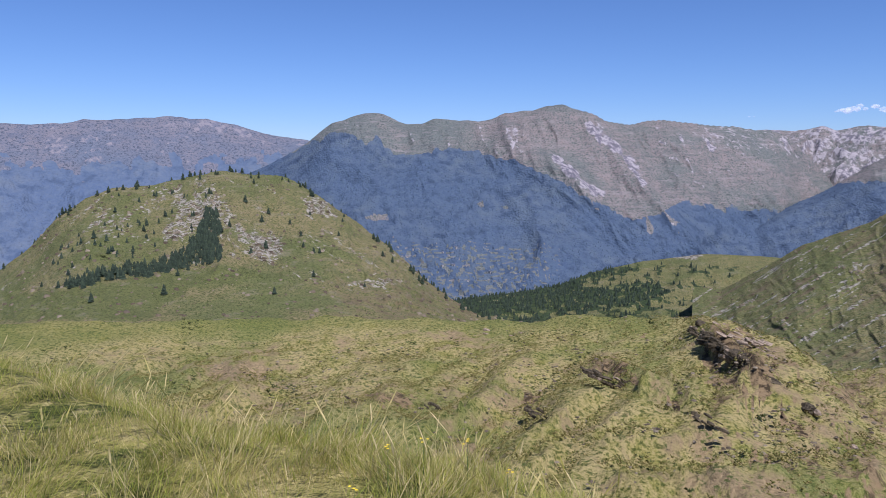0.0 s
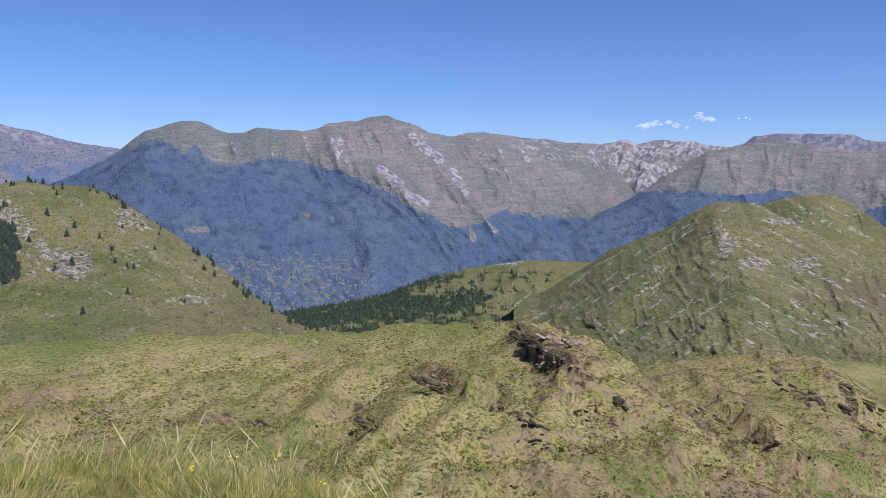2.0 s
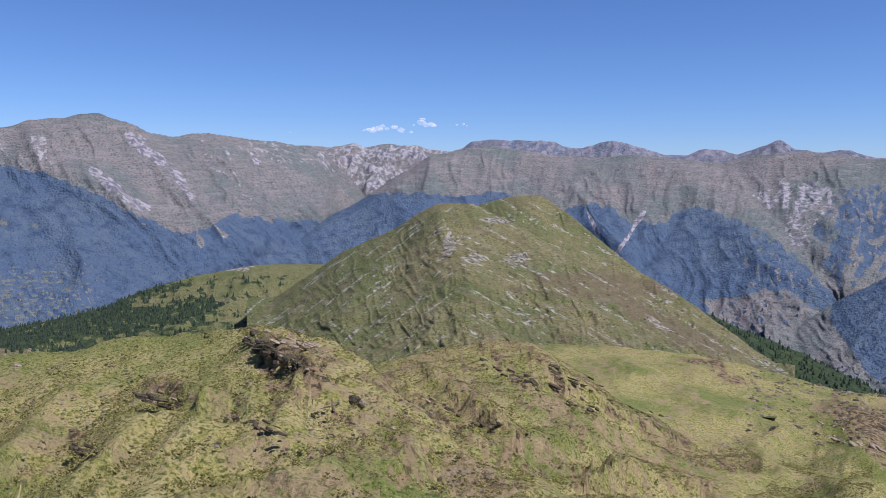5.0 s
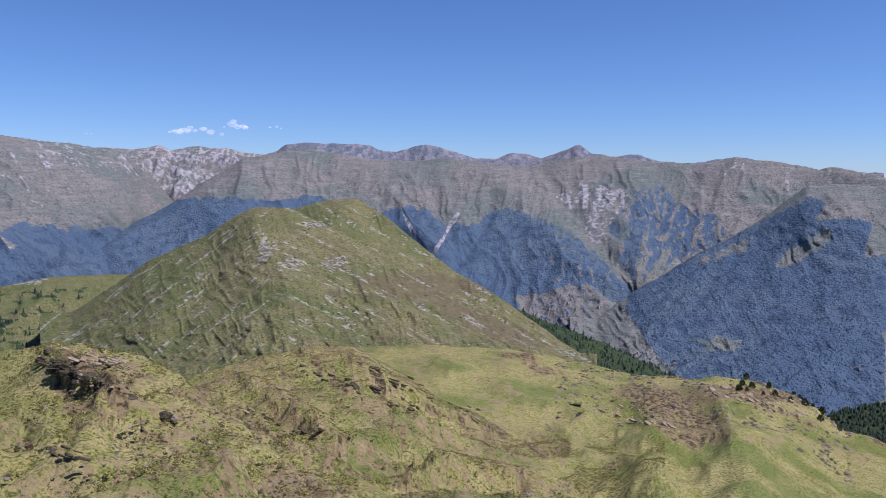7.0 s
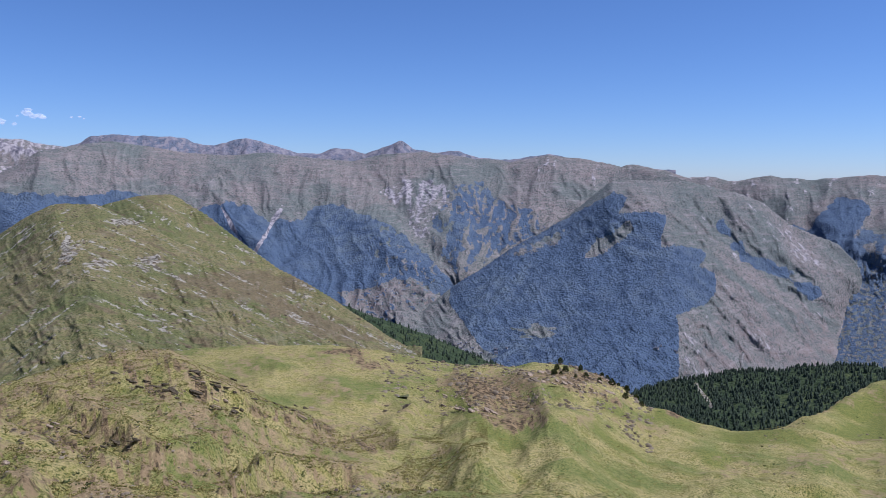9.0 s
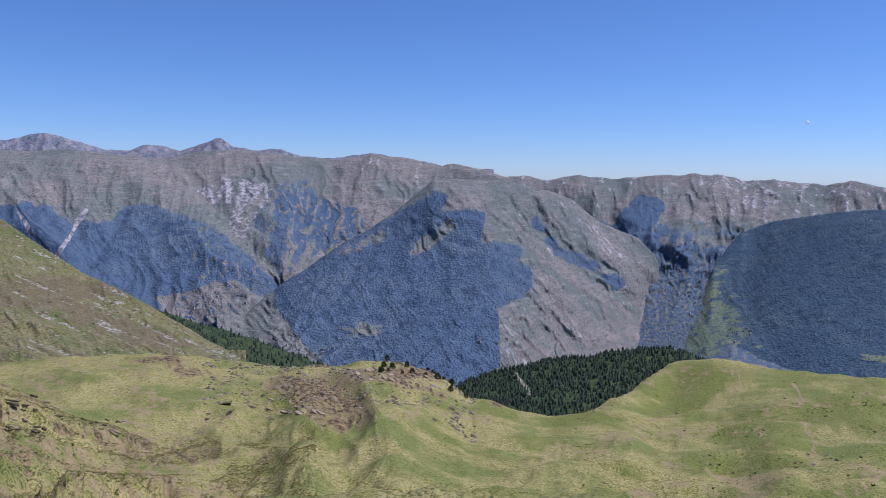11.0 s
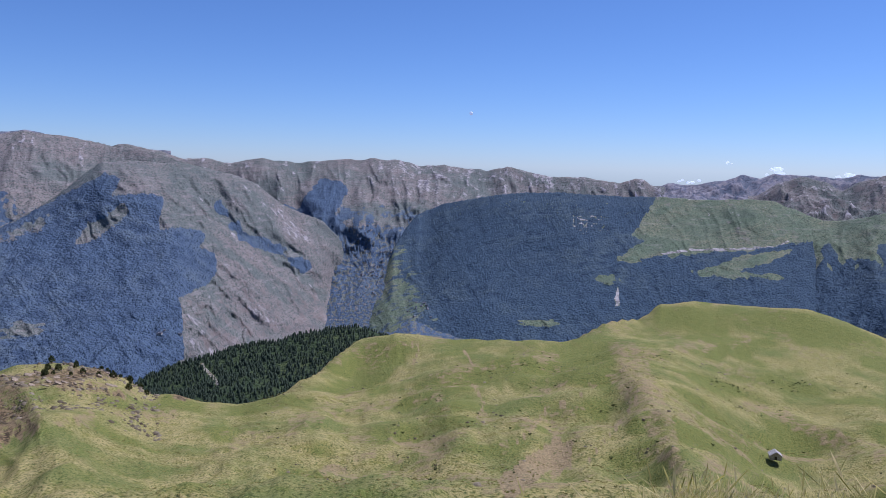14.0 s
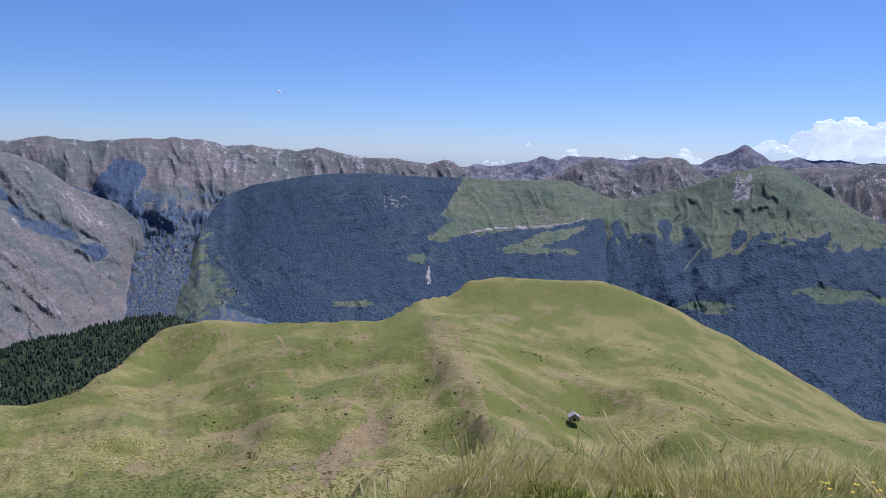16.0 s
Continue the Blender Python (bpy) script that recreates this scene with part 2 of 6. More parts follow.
def off_line(b, el, line):
    """Degrees from a broken line on a face, and how far along it (0 to 1) the nearest point lies."""
    best, where = np.full_like(b, 99.0), np.zeros_like(b)
    for k, ((b0, e0), (b1, e1)) in enumerate(zip(line[:-1], line[1:])):
        db, de = b1 - b0, e1 - e0
        t = np.clip(((b - b0) * db + (el - e0) * de) / (db * db + de * de), 0, 1)
        d = np.hypot(b - b0 - t * db, el - e0 - t * de)
        where = np.where(d < best, (k + t) / (len(line) - 1), where)
        best = np.minimum(best, d)
    return best, where


def streak_on(b, el, line, wide, rag=0.5, seed=0):
    """1 along a line on a face, ragged at its edges: a gully, a path, a stripe of scree."""
    d, _ = off_line(b, el, line)
    d = d + rag * wide * fbm(b / wide / 3, el / wide / 3, 3, seed)
    return step(wide, 0.35 * wide, d)


def area(b, el, corners, soft=0.12, wobble=0.25, grain_size=0.9, seed=0):
    """1 inside an outlined piece of a face, 0 outside, with an uneven edge."""
    d, _ = off_line(b, el, corners + corners[:1])
    inside = np.zeros(b.shape, bool)
    for (b0, e0), (b1, e1) in zip(corners, corners[1:] + corners[:1]):
        if e0 != e1:
            inside ^= ((e0 > el) != (e1 > el)) & (b < (b1 - b0) * (el - e0) / (e1 - e0) + b0)
    far = np.where(inside, d, -d) + wobble * fbm(b / grain_size, el / grain_size, 4, seed + 40)
    return step(-soft, soft, far)


def shaped(b, el, spurs, seed=0):
    """Metres by which spurs stand out of a face (and gullies are cut in). Each: metres, half width in degrees, its line."""
    wb = b + 0.22 * fbm(b * 1.1, el * 1.1, 3, seed + 20)
    we = el + 0.22 * fbm(b * 1.1, el * 1.1, 3, seed + 21)
    total = np.zeros_like(b)
    for rise, wide, line in spurs:
        d, along_it = off_line(wb, we, line)
        total = total + rise * np.maximum(0, 1 - np.sqrt(d * d + 0.01 * wide * wide) / (1.6 * wide)) ** (1.2 if rise > 0 else 2.0) * step(-0.2, 0.12, along_it) * step(1.0, 0.9, along_it * 0.9)
    return total


def patch(b0, b1, r0, r1, cols, rows):
    b = np.linspace(b0, b1, cols)
    r = np.exp(np.linspace(math.log(r0), math.log(r1), rows))
    return np.meshgrid(b, r)


LAND = []


def mountain(name, label, b0, b1, r0, r1, cols, rows, material, cover, spurs=(), erode=None, **shape):
    """erode: metres deep, degrees wide and the lean of the gullies that run down the face."""
    b, r = patch(b0, b1, r0, r1, cols, rows)
    z, u, rel = crest_land(b, r, **shape)
    el = np.degrees(np.arctan2(z, r))
    if erode:
        deep, wide, slant = erode
        warp = fbm(b / wide * 0.5, el / wide * 0.5, 3, shape["seed"] + 30)
        cut = ridged((b + slant * el) / wide + 0.8 * warp, el / (wide * 2.6) + 0.8 * warp, 6, shape["seed"] + 31)
        still = cover(b, r, z, 0.4 * rel + 0.6 * cut, el).get("forest", 0.0)
        low = step(0.8 * shape.get("calm", 0.0), shape.get("calm", 0.0) + 0.25, u)
        out = (0.65 * shaped(b, el, spurs, shape["seed"]) + deep * (1 - 0.65 * still) * (cut - 0.55)) * step(1.0, 0.95, u) * low
        r, z = r - out, z * (r - out) / r
        rel = 0.4 * rel + 0.6 * cut
    covers = cover(b, r, z, rel, el)
    ob = sheet(name, b, r, z, covers, material)
    LAND.append((b, r, z, el, covers))
    tagged(ob, label, "mountain" if r1 > 2000 else "hill")
    return ob


def tree_line(b, z, top, wobble, seed=0):
    """Forest below an uneven line."""
    n = fbm(b * 1.1, z / 160.0, 4, seed)
    return step(-1, 1, (top + wobble * 1.6 * n - z) / (wobble * 0.35))


VALLEY = -640.0

# -- the far ranges --
def cover_far(b, r, z, rel, el):
    n = fbm(b, el, 4, 8)
    return {"rock": 0.15 + 0.5 * step(0.4, 0.8, rel) * step(-3, 0, el), "forest": step(-1, 1, (-0.6 + 1.5 * n - 2.2 * (rel - 0.5) - el) / 0.4), "soil": 0.2 * step(0.6, 0.9, rel)}

mountain("mountain_range", "long hazy blue-grey mountain range beyond the valley", -42, -4, 3300, 4850, 420, 110, hazy_far_land, cover_far,
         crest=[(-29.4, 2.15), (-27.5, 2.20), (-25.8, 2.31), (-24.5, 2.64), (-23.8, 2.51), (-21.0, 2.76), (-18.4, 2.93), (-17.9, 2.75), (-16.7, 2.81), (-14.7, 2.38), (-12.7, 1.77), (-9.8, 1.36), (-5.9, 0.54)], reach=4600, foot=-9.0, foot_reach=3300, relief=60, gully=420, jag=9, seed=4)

def cover_main(b, r, z, rel, el):
    top = along(b, [(-14, 0.4), (-10, 1.9), (-8, 2.0), (-6.5, 2.2), (-5.4, 1.3), (-4.2, 0.4), (-1, 0.7), (4, 0.6), (6, -0.2), (7.5, -0.9), (10.2, -1.9), (12.9, -3.2), (16, -2.6), (19, -1.8), (22, -2.0), (26, -3.5)])
    n = fbm(b * 0.9, el * 0.9, 4, 12)
    forest = np.maximum(step(-1, 1, (top - 1.2 + 0.5 * n - el) / 0.3), area(b, el, [(-12.3, -0.34), (-9.6, 1.18), (-7.5, 2.07), (-5.7, 1.22), (-4.9, 1.71), (-3.7, 0.43), (-1.7, 0.52), (0.3, 0.86), (2.0, 0.75), (4.0, 0.15), (6.5, -0.25), (8.6, -1.47), (10.7, -2.69), (13.1, -3.9), (14.8, -4.29), (17.2, -2.61), (18.8, -4.21), (18.9, -7.04), (2.4, -11.02), (-12.5, -7.02)], 0.1, 0.3, 0.7, 12))
    forest = forest * (1 - 0.85 * step(0.5, 0.72, rel) * step(8, 11, b) * step(-6.5, -3.5, el))
    for line in ([(5.3, 0.16), (9.0, -1.47), (10.7, -2.61)], [(12.3, -0.2), (14.2, -2.61), (15.0, -5.05)], [(15.9, 0.24), (18.3, -1.78), (19.9, -3.42)]):
        forest = forest * (1 - 0.9 * streak_on(b, el, line, 0.3, 1.0, 5))
    fields = step(-5.6, -6.6, el + 0.9 * n) * step(11, 6, b)
    forest = np.maximum(forest * (1 - fields * 0.9 * step(-0.05, 0.25, fbm(b * 1.4, el * 7.0, 3, 31))), 0)
    for b0, e0, w, h in ((2.7, -3.2, 0.35, 0.2), (-4.9, -4.2, 0.8, 0.3), (4.5, -3.4, 0.4, 0.12)):
        forest = forest * (1 - spot(b, el, b0, e0, w, h))
    rock = 0.12 + 0.5 * step(0.5, 0.8, rel) * step(-1.0, 1.2, el + n) + 0.35 * step(0.5, 0.75, rel) * step(8, 11, b) + 0.2 * step(14, 20, b) * step(0, 1, el)
    rock = rock + 0.7 * streak_on(b, el, [(8.1, 0.16), (10.3, -1.6), (11.5, -2.4)], 0.4, 1.2, 6) + 0.6 * streak_on(b, el, [(10.4, 2.55), (13.1, 0.21), (14.3, -1.59)], 0.35, 1.2, 7)
    return {"forest": forest, "rock": rock, "soil": fields * 0.4 * step(0.0, 0.3, fbm(b * 3, el * 9, 2, 33)), "lush": fields * 0.8 + 0.35 * step(0.0, 0.3, fbm(b * 1.2, el * 1.6, 4, 37)) + spot(b, el, 21, -3.5, 3.0, 0.7) * 0.8}

mountain("mountain_range", "broad mountain range, dark forest below, bare brown summits above", -15, 29, 2150, 4650, 760, 210, hazy_high_land, cover_main,
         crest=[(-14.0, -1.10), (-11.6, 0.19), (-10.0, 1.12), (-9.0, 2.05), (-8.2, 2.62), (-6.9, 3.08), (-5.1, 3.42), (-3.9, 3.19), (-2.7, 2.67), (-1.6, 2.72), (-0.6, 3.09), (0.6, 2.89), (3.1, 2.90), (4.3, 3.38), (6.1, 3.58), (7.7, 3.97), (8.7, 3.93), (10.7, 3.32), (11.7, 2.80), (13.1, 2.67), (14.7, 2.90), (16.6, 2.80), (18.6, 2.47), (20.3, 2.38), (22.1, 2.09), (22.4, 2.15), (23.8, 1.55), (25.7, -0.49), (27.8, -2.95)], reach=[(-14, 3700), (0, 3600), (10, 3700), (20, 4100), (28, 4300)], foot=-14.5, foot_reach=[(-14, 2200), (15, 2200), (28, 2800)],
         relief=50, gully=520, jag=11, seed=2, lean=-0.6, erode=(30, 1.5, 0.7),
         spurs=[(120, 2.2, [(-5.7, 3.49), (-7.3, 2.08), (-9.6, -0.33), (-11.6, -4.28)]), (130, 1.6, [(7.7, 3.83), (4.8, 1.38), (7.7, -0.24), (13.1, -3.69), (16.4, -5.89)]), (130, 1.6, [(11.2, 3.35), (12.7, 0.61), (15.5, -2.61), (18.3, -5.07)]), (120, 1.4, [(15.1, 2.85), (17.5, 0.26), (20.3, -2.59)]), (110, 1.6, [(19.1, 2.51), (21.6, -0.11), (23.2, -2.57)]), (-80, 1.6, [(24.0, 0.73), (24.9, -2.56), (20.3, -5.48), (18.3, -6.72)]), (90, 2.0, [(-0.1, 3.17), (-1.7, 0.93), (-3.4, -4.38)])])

def cover_pale(b, r, z, rel, el):
    return {"rock": 0.4 + 0.35 * step(0.3, 0.7, rel) + 0.3 * fbm(b * 2, z / 60, 3, 3), "soil": 0.3}

mountain("mountain_range", "pale rocky mountain range with snow-grey scree", 19, 36, 3900, 4900, 300, 70, hazy_high_land, cover_pale,
         crest=[(19.9, 2.00), (22.4, 2.23), (23.8, 2.04), (25.1, 2.18), (25.7, 2.39), (26.5, 2.07), (27.7, 2.36), (29.4, 2.25), (30.6, 2.18), (31.6, 1.94), (32.7, 1.87), (34.7, 1.63)], reach=4750, foot=-4.0, foot_reach=3900, relief=120, gully=300, jag=10, seed=9)
mountain("mountain_range", "distant purple-brown peaks behind the valley", 31, 75, 4300, 4930, 620, 60, hazy_far_land, cover_pale,
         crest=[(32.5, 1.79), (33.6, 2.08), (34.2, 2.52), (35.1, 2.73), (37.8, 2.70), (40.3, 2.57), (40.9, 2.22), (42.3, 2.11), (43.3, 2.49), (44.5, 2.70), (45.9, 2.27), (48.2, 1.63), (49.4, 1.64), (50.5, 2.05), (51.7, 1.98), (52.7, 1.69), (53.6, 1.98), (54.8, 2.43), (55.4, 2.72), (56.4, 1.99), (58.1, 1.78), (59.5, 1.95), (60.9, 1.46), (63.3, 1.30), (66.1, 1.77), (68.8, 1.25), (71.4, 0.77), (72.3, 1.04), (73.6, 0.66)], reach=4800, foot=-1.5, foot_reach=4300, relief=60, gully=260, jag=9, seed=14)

def cover_middle(b, r, z, rel, el):
    n = fbm(b * 0.8, el * 0.8, 4, 15)
    top = along(b, [(16, -2.5), (24, -2.2), (29, -1.5), (36, -1.4), (40, -1.2), (43, -1.8), (46, -1.6), (50, -2.0), (53, -3.0), (56, -3.0), (60, -3.0), (64, -2.4), (68, -2.5), (78, -3)])
    forest = step(-1, 1, (top - 1.4 + 0.6 * n - el) / 0.3) * step(52.5, 50.5, b)
    forest = np.maximum(forest, area(b, el, [(40.8, -2.55), (42.9, -1.82), (44.5, -2.15), (46.1, -3.8), (46.7, -5.05), (47.8, -3.39), (49.0, -2.36), (50.5, -1.94), (51.9, -2.56), (54.0, -3.17), (56.1, -4.61), (58.2, -6.65), (59.4, -7.86), (61.1, -11.49), (59.5, -13.17), (50.7, -8.58), (46.5, -6.29)], 0.1, 0.35, 0.7, 13))
    forest = np.maximum(forest, area(b, el, [(15.8, -6.78), (19.1, -5.67), (22.6, -3.71), (24.8, -2.01), (27.4, -1.24), (30.8, -1.25), (34.0, -1.46), (36.4, -1.05), (38.0, -1.87), (34.0, -3.29), (26.2, -6.33), (15.7, -8.75)], 0.1, 0.35, 0.7, 14))
    forest = np.maximum(forest, 0.85 * area(b, el, [(58.7, -0.67), (61.4, -0.45), (62.6, -1.66), (65.4, -2.44), (65.8, -3.85), (61.5, -6.18), (59.4, -7.04), (57.7, -4.59), (56.9, -3.36), (58.1, -2.11)], 0.2, 0.6, 0.6, 15) * step(0.62, 0.42, rel))
    forest = forest * (1 - 0.6 * step(52, 54, b) * step(-0.1, 0.4, fbm(b * 2.4, el * 2.4, 5, 19)))
    vee = np.minimum(np.abs((b - 44.6) + (el + 5.9) * 0.55), np.abs((b - 44.6) - (el + 5.9) * 0.6))
    forest = forest * (1 - 0.95 * step(0.22, 0.05, vee + 0.15 * n) * step(-6.2, -5.6, el) * step(-1.5, -3.0, el))
    bad = area(b, el, [(53.8, -1.1), (55.6, 0.02), (58.1, -0.46), (59.3, -0.87), (58.5, -2.11), (57.5, -3.35), (57.1, -4.6), (56.1, -4.19), (55.9, -2.74), (54.8, -2.34)], 0.15, 0.4, 0.6, 16)
    forest = forest * (1 - bad)
    meadow = area(b, el, [(50.5, -8.45), (53.2, -8.16), (54.9, -7.52), (56.5, -7.5), (58.2, -8.71), (59.7, -9.91), (58.2, -10.56), (55.3, -10.61), (52.8, -9.81)], 0.1, 0.2, 0.6, 17)
    forest = forest * (1 - np.clip(1.4 * meadow, 0, 1) * step(-0.5, 0.0, fbm(b * 2, el * 5, 3, 3)))
    rock = 0.9 * step(0.3, 0.08, vee + 0.15 * n) * step(-6.2, -5.6, el) * step(-1.5, -3.0, el) + bad * (0.2 + 0.7 * ridged(b * 1.6 - el * 0.5, el * 0.4, 3, 2)) + step(0.5, 0.8, rel) * 0.4 * step(-3.5, -1, el) + 0.35 * step(0.55, 0.75, rel) * step(56, 58, b)
    return {"forest": forest, "rock": rock, "lush": np.maximum(meadow * 0.3, 0.4 * step(51, 53, b) * step(-2.5, -4, el)), "soil": meadow * (0.3 + 0.5 * step(0.0, 0.3, fbm(b * 3, el * 8, 2, 34))) + 0.2 * step(0.5, 1.5, el + n)}

mountain("mountain_range", "grey-green mountain with forested spurs and pale landslip scars", 15.5, 80, 2300, 4700, 1000, 210, hazy_high_land, cover_middle,
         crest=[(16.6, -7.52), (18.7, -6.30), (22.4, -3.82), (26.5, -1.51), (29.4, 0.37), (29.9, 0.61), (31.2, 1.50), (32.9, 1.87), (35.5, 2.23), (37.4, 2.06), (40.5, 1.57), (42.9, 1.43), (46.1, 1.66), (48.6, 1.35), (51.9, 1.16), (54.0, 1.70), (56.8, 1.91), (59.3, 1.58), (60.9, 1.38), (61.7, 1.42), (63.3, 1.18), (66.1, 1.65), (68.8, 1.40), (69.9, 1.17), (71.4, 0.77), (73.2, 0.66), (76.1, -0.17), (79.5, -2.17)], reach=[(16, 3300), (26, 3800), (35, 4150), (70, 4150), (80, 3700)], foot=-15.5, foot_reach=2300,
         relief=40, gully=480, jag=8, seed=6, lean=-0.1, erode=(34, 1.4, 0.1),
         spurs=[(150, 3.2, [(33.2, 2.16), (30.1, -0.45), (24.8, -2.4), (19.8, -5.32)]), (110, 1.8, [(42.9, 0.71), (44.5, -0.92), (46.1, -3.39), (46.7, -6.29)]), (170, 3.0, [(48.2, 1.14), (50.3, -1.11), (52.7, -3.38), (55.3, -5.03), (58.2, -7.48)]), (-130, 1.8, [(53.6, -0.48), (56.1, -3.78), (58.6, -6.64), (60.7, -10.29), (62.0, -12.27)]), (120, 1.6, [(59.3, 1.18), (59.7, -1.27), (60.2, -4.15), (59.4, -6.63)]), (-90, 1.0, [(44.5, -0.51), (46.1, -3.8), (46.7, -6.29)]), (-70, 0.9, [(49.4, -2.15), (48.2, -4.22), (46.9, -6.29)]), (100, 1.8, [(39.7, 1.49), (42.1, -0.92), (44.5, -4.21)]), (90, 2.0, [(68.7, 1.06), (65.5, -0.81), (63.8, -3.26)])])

def cover_wedge(b, r, z, rel, el):
    n = fbm(b * 1.1, el * 1.1, 4, 25)
    forest = area(b, el, [(59.1, -7.25), (60.6, -6.07), (65.5, -4.08), (68.7, -2.22), (70.8, -0.97), (71.8, -1.37), (71.2, -2.49), (72.9, -2.4), (74.5, -2.47), (74.3, -3.63), (74.1, -4.88), (75.4, -4.66), (77.3, -5.05), (76.8, -6.09), (77.9, -6.49), (78.0, -7.74), (77.5, -8.57), (75.4, -9.64), (75.6, -10.67), (75.7, -13.73), (72.9, -15.58), (67.1, -15.5), (62.1, -13.35), (59.0, -9.24)], 0.06, 0.14, 0.5, 18)
    forest = forest * (1 - 0.8 * area(b, el, [(68.7, -5.73), (69.6, -4.49), (72.0, -3.03), (72.4, -3.56), (71.2, -4.69), (69.8, -5.65)], 0.1, 0.3, 0.5, 19)) * (1 - 0.6 * area(b, el, [(63.0, -5.7), (65.4, -4.49), (67.5, -3.67), (67.1, -4.7), (64.6, -5.71)], 0.2, 0.5, 0.4, 20))
    forest = np.maximum(forest, 0.8 * streak_on(b, el, [(78.3, -3.38), (79.7, -5.22), (82.9, -6.8), (84.1, -7.59)], 0.5, 1.2, 21))
    forest = forest * (1 - spot(b, el, 65.5, -11.2, 1.4, 0.5)) * (1 - spot(b, el, 60.5, -13.0, 2.0, 0.6))
    right = step(73, 76, b)
    q = el + 0.65 * b
    vein = fbm(q * 0.9, b * 0.16, 4, 29)
    green = streak_on(b, el, [(75.3, -1.13), (78.7, -4.41), (82.1, -6.82), (85.4, -9.58)], 0.45, 1.0, 22) + streak_on(b, el, [(77.4, -2.77), (81.2, -4.78), (83.7, -6.78)], 0.35, 1.0, 23) + streak_on(b, el, [(77.0, -5.26), (80.4, -7.69), (82.9, -10.08)], 0.35, 1.0, 24)
    return {"forest": forest, "soil": right * step(-7, -11, el) * 0.3 + 0.1, "rock": right * (0.05 + 0.4 * step(0.45, 0.85, rel) + 0.6 * np.clip(-vein, 0, 1) + 0.2 * fbm(b * 2.4, el * 2, 4, 3)), "lush": 0.3 * step(80, 76, b) + right * (0.2 + 1.0 * np.clip(vein, 0, 1)) + 0.7 * green}

mountain("mountain", "valley mountain, dark forest on one face, dry grass on the other", 55, 95, 1850, 3900, 680, 190, hazy_high_land, cover_wedge,
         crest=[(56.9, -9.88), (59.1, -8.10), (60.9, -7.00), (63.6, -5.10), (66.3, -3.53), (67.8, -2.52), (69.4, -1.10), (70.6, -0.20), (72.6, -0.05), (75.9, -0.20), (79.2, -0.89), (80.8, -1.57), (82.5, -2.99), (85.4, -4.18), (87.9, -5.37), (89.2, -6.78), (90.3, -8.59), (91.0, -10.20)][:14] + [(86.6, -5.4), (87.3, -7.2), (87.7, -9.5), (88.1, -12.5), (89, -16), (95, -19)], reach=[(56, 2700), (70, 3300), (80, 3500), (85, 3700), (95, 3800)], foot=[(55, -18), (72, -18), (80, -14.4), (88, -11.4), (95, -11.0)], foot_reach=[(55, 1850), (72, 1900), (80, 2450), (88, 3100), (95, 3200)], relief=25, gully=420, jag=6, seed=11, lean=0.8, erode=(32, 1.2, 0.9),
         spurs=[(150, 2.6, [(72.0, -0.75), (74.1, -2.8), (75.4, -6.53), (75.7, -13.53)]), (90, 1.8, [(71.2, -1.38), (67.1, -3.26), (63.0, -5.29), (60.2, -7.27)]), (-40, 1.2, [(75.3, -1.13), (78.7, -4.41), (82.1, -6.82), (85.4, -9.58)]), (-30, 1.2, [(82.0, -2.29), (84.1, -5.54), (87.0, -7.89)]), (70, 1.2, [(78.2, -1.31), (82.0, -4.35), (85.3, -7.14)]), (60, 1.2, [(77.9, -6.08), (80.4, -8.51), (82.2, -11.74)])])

def cover_end(b, r, z, rel, el):
    n = fbm(b * 1.0, el * 1.0, 4, 35)
    forest = step(-1, 1, (-3.3 + 1.0 * n - el) / 0.4) * 0.8
    forest = np.maximum(forest, area(b, el, [(83.8, -2.88), (85.2, -1.22), (86.8, -1.2), (87.2, -2.0), (86.4, -3.44), (84.4, -3.89)], 0.1, 0.2, 0.5, 25))
    meadow = area(b, el, [(86.7, -4.25), (88.3, -3.19), (90.8, -2.93), (92.1, -3.73), (91.3, -5.82), (92.6, -7.04), (90.1, -8.34), (88.4, -7.13)], 0.3, 0.5, 0.8, 26)
    forest = forest * (1 - 0.8 * meadow * step(-0.2, 0.2, n))
    return {"forest": np.maximum(forest * step(-6.5, -4.5, el), 0.95 * step(-4, -5, el) * step(-0.2, 0.0, fbm(b * 3.2, el * 6, 4, 36))), "rock": 0.1 + 0.4 * step(0.35, 0.75, rel) * step(-3.5, -1, el) + 0.4 * fbm(b * 1.4, el * 2, 4, 4) * step(-5, -3, el) + 0.15 * step(86, 92, b) * step(-3.5, -1, el), "lush": step(-4.2, -5, el) * 0.8, "soil": 0.2 + step(-4.5, -5.5, el) * 0.3 * step(0.0, 0.3, fbm(b * 4, el * 4, 3, 7))}

